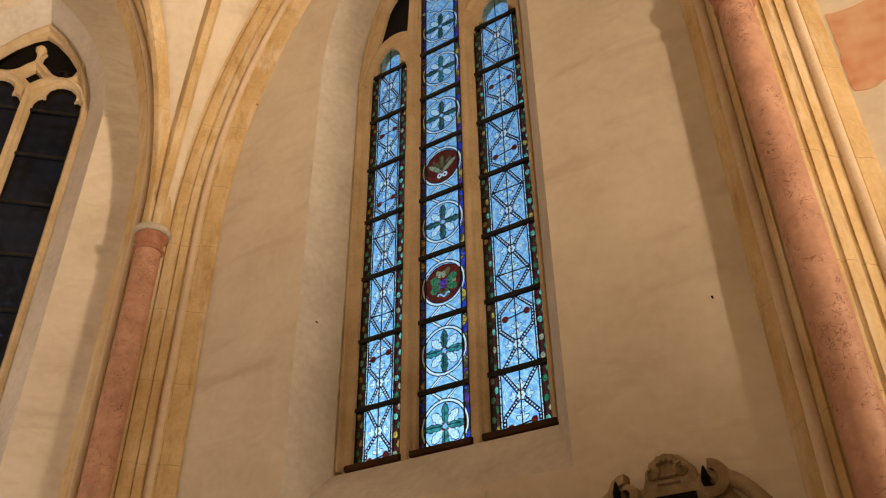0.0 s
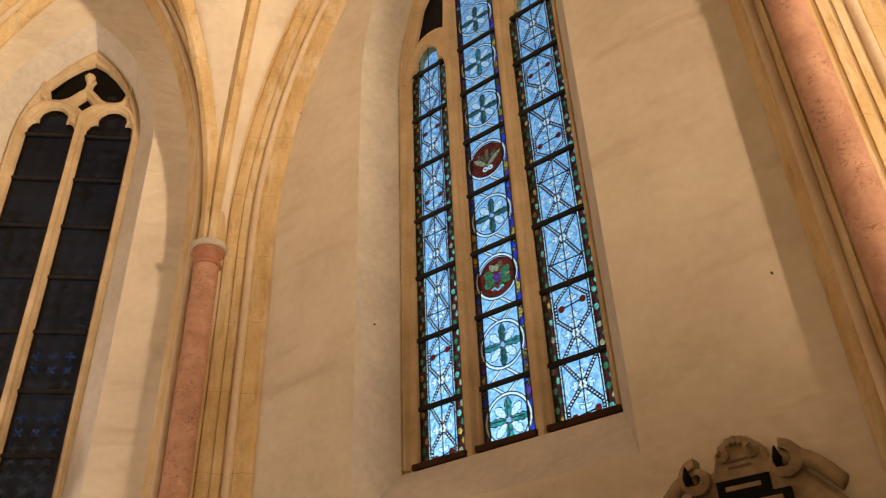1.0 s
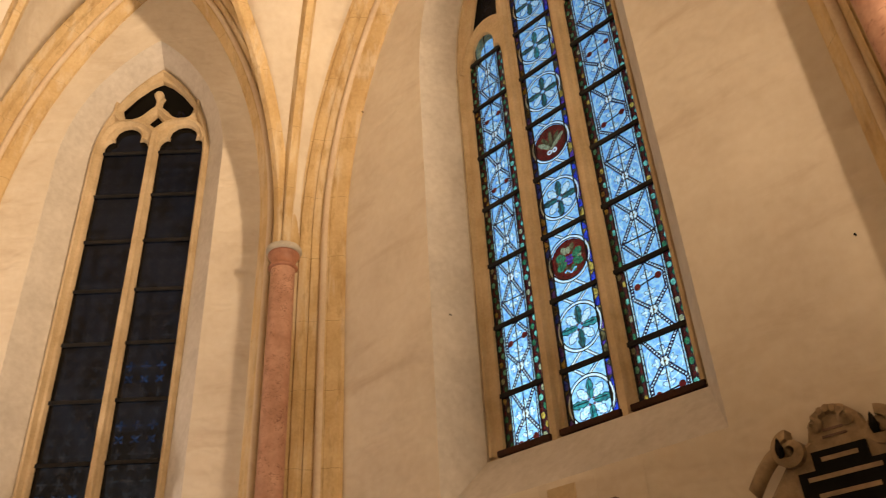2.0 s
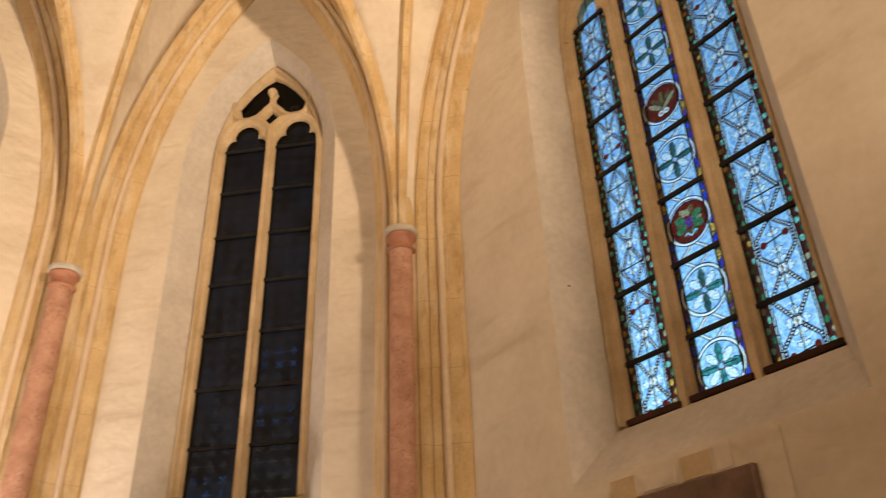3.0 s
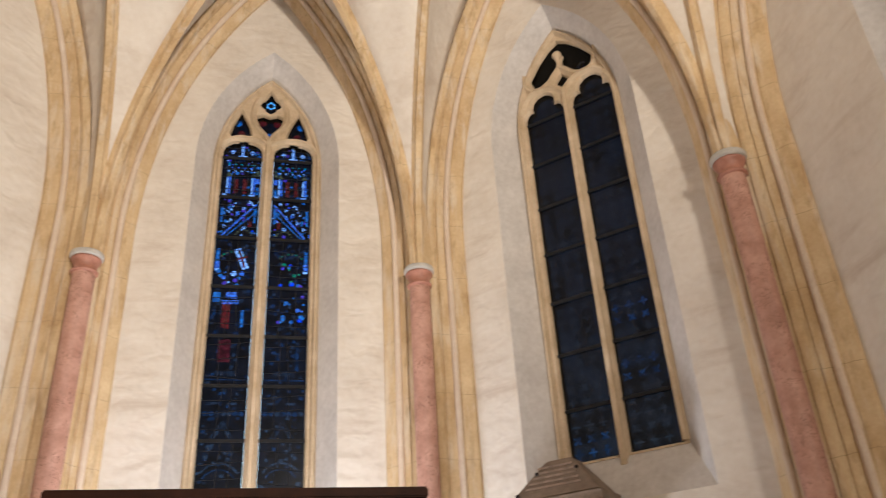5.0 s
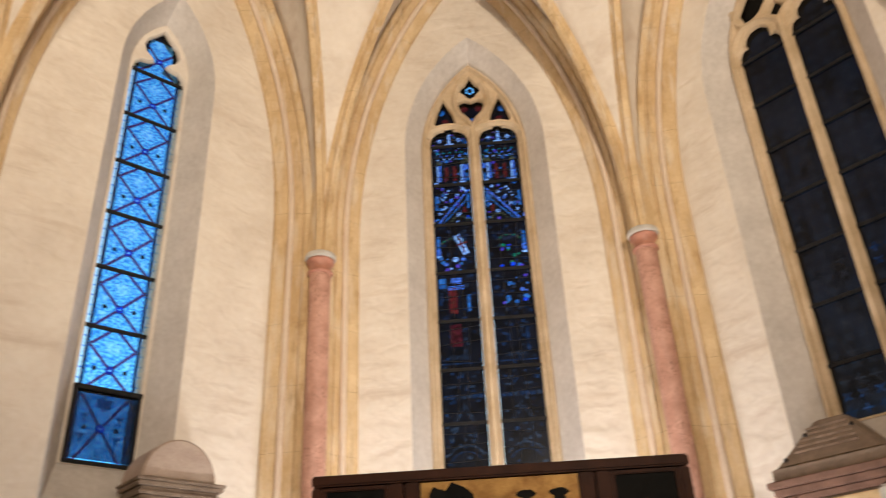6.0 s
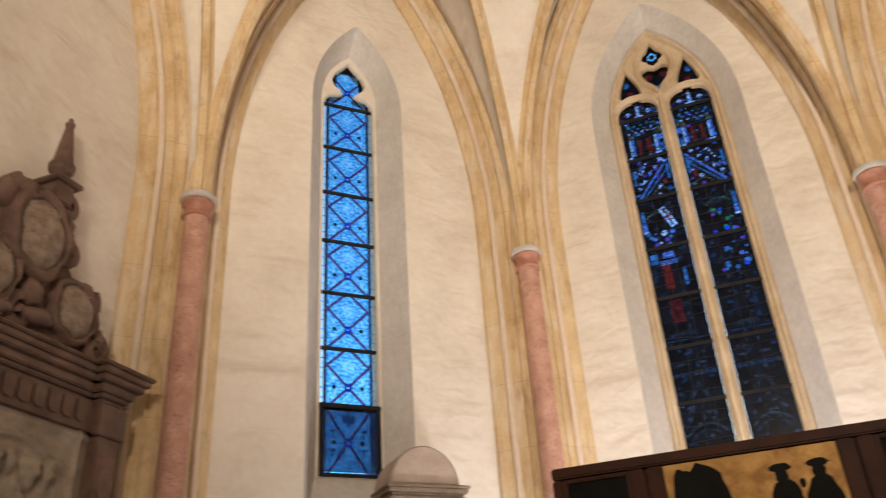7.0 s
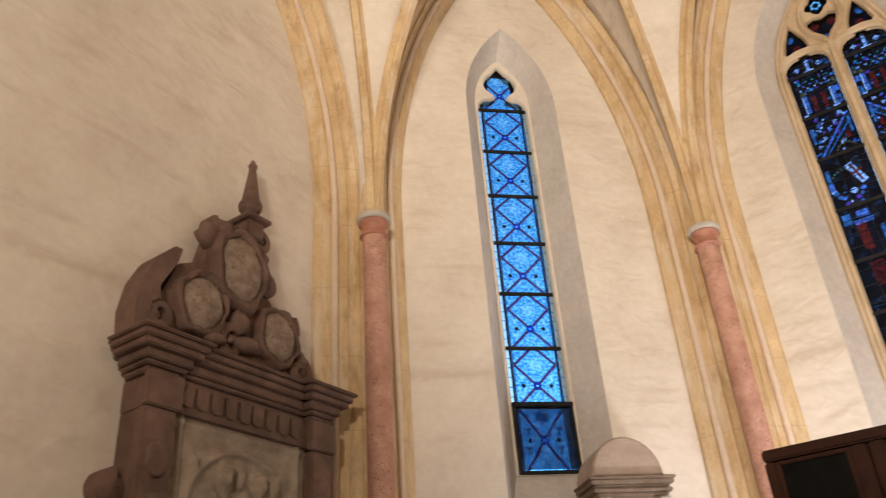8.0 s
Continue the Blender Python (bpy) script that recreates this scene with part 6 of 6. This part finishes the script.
# ---- slab and patched masonry below the three-light window ----
ledger = empty("memorial_slab", side("south"))
tagged(ledger, "dark reddish-brown stone slab set in the wall with rounded relief", "memorial slab")
bm = bmesh.new()
lp = [(0.27, 1.2), (1.07, 1.2), (1.07, 2.91), (0.27, 2.91)]
fill(bm, [inset(lp, -0.012)], -0.05)
rim(bm, lp, 0.0, lp, -0.04)
rim(bm, lp, -0.04, inset(lp, -0.012), -0.05)
part("slab", bm, M_BROWN, ledger)
bm = bmesh.new()
lp = [(0.70 + 0.20 * math.cos(math.pi * i / 14), 2.55 + 0.20 * math.sin(math.pi * i / 14)) for i in range(15)]
fill(bm, [inset(lp, -0.02)], -0.085)
rim(bm, lp, -0.051, inset(lp, -0.02), -0.085)
part("round_relief", bm, M_BROWN, ledger)
knob = empty("wall_niche_stone", side("south"))
tagged(knob, "small round-topped brown stone fixed to the wall", "wall stone")
bm = bmesh.new()
lp = [(-0.61 + 0.15 * math.cos(math.pi * i / 14), 2.84 + 0.14 * math.sin(math.pi * i / 14)) for i in range(15)] + [(-0.76, 2.0), (-0.46, 2.0)]
fill(bm, [inset(lp, -0.015)], -0.06)
rim(bm, lp, 0.0, lp, -0.05)
rim(bm, lp, -0.05, inset(lp, -0.015), -0.06)
part("stone", bm, M_BROWN, knob)
blocks = empty("exposed_masonry", side("south"))
tagged(blocks, "patch of exposed pale stone blocks below the window sill", "masonry")
for x0, x1, z0, z1, mm in ((0.06, 0.25, 2.70, 3.05, M_PALE), (0.30, 0.55, 2.93, 3.07, M_PLASTER), (0.60, 0.80, 2.925, 3.06, M_PALE), (0.83, 0.94, 2.93, 3.075, M_PLASTER), (1.09, 1.25, 2.60, 3.07, M_PLASTER)):
    slab("block", blocks, x0, x1, -0.007, 0.0, z0, z1, mm, 0.003)

# ---- painted plaster beyond the straight pier ----
M_FRESCO = material("red_fresco", (0.56, 0.24, 0.14), (0.70, 0.48, 0.34), 0.9, 5, 40, 0.3)
M_FRESCO2 = material("grey_fresco", (0.22, 0.20, 0.19), (0.60, 0.55, 0.48), 0.9, 7, 40, 0.3)
for nm, mat, x0, x1, z0, z1, lab in (("fresco", M_FRESCO, 3.565, 4.25, 4.76, 5.36, "faded red fresco fragment on the plaster"),
                                    ("fresco", M_FRESCO2, 3.60, 4.2, 5.47, 5.60, "dark grey fresco fragment on the plaster")):
    bm = bmesh.new()
    n = 14
    lp = [(x0 + (x1 - x0) * i / n, z0 + rngp.uniform(-.015, .015)) for i in range(n)] + [(x1 + rngp.uniform(-.01, .01), z0 + (z1 - z0) * i / 8) for i in range(8)] + \
         [(x1 - (x1 - x0) * i / n, z1 + rngp.uniform(-.03, .03)) for i in range(n)] + [(x0 + rngp.uniform(-.012, .012), z1 - (z1 - z0) * i / 8) for i in range(8)]
    fill(bm, [lp], -0.005)
    rim(bm, lp, 0.0, lp, -0.005)
    tagged(part(nm, bm, mat, at=side("south")), lab, "fresco")

# ---- iron pins left in the plaster ----
for x, z in ((2.627, 3.815), (-0.057, 4.469), (-1.02, 7.04)):
    bm = bmesh.new()
    lathe(bm, [(0.0, 0.0), (0.004, 0.0), (0.0035, 0.014), (0.006, 0.015), (0.006, 0.019), (0.0, 0.020)], 8)
    pin = part("iron_pin", bm, M_LEAD)
    pin.matrix_world = side("south") @ pose(x, -0.002, z, 90, 0, 0)
    tagged(pin, "small rusty iron pin stuck in the plaster wall", "pin", group="iron pins")
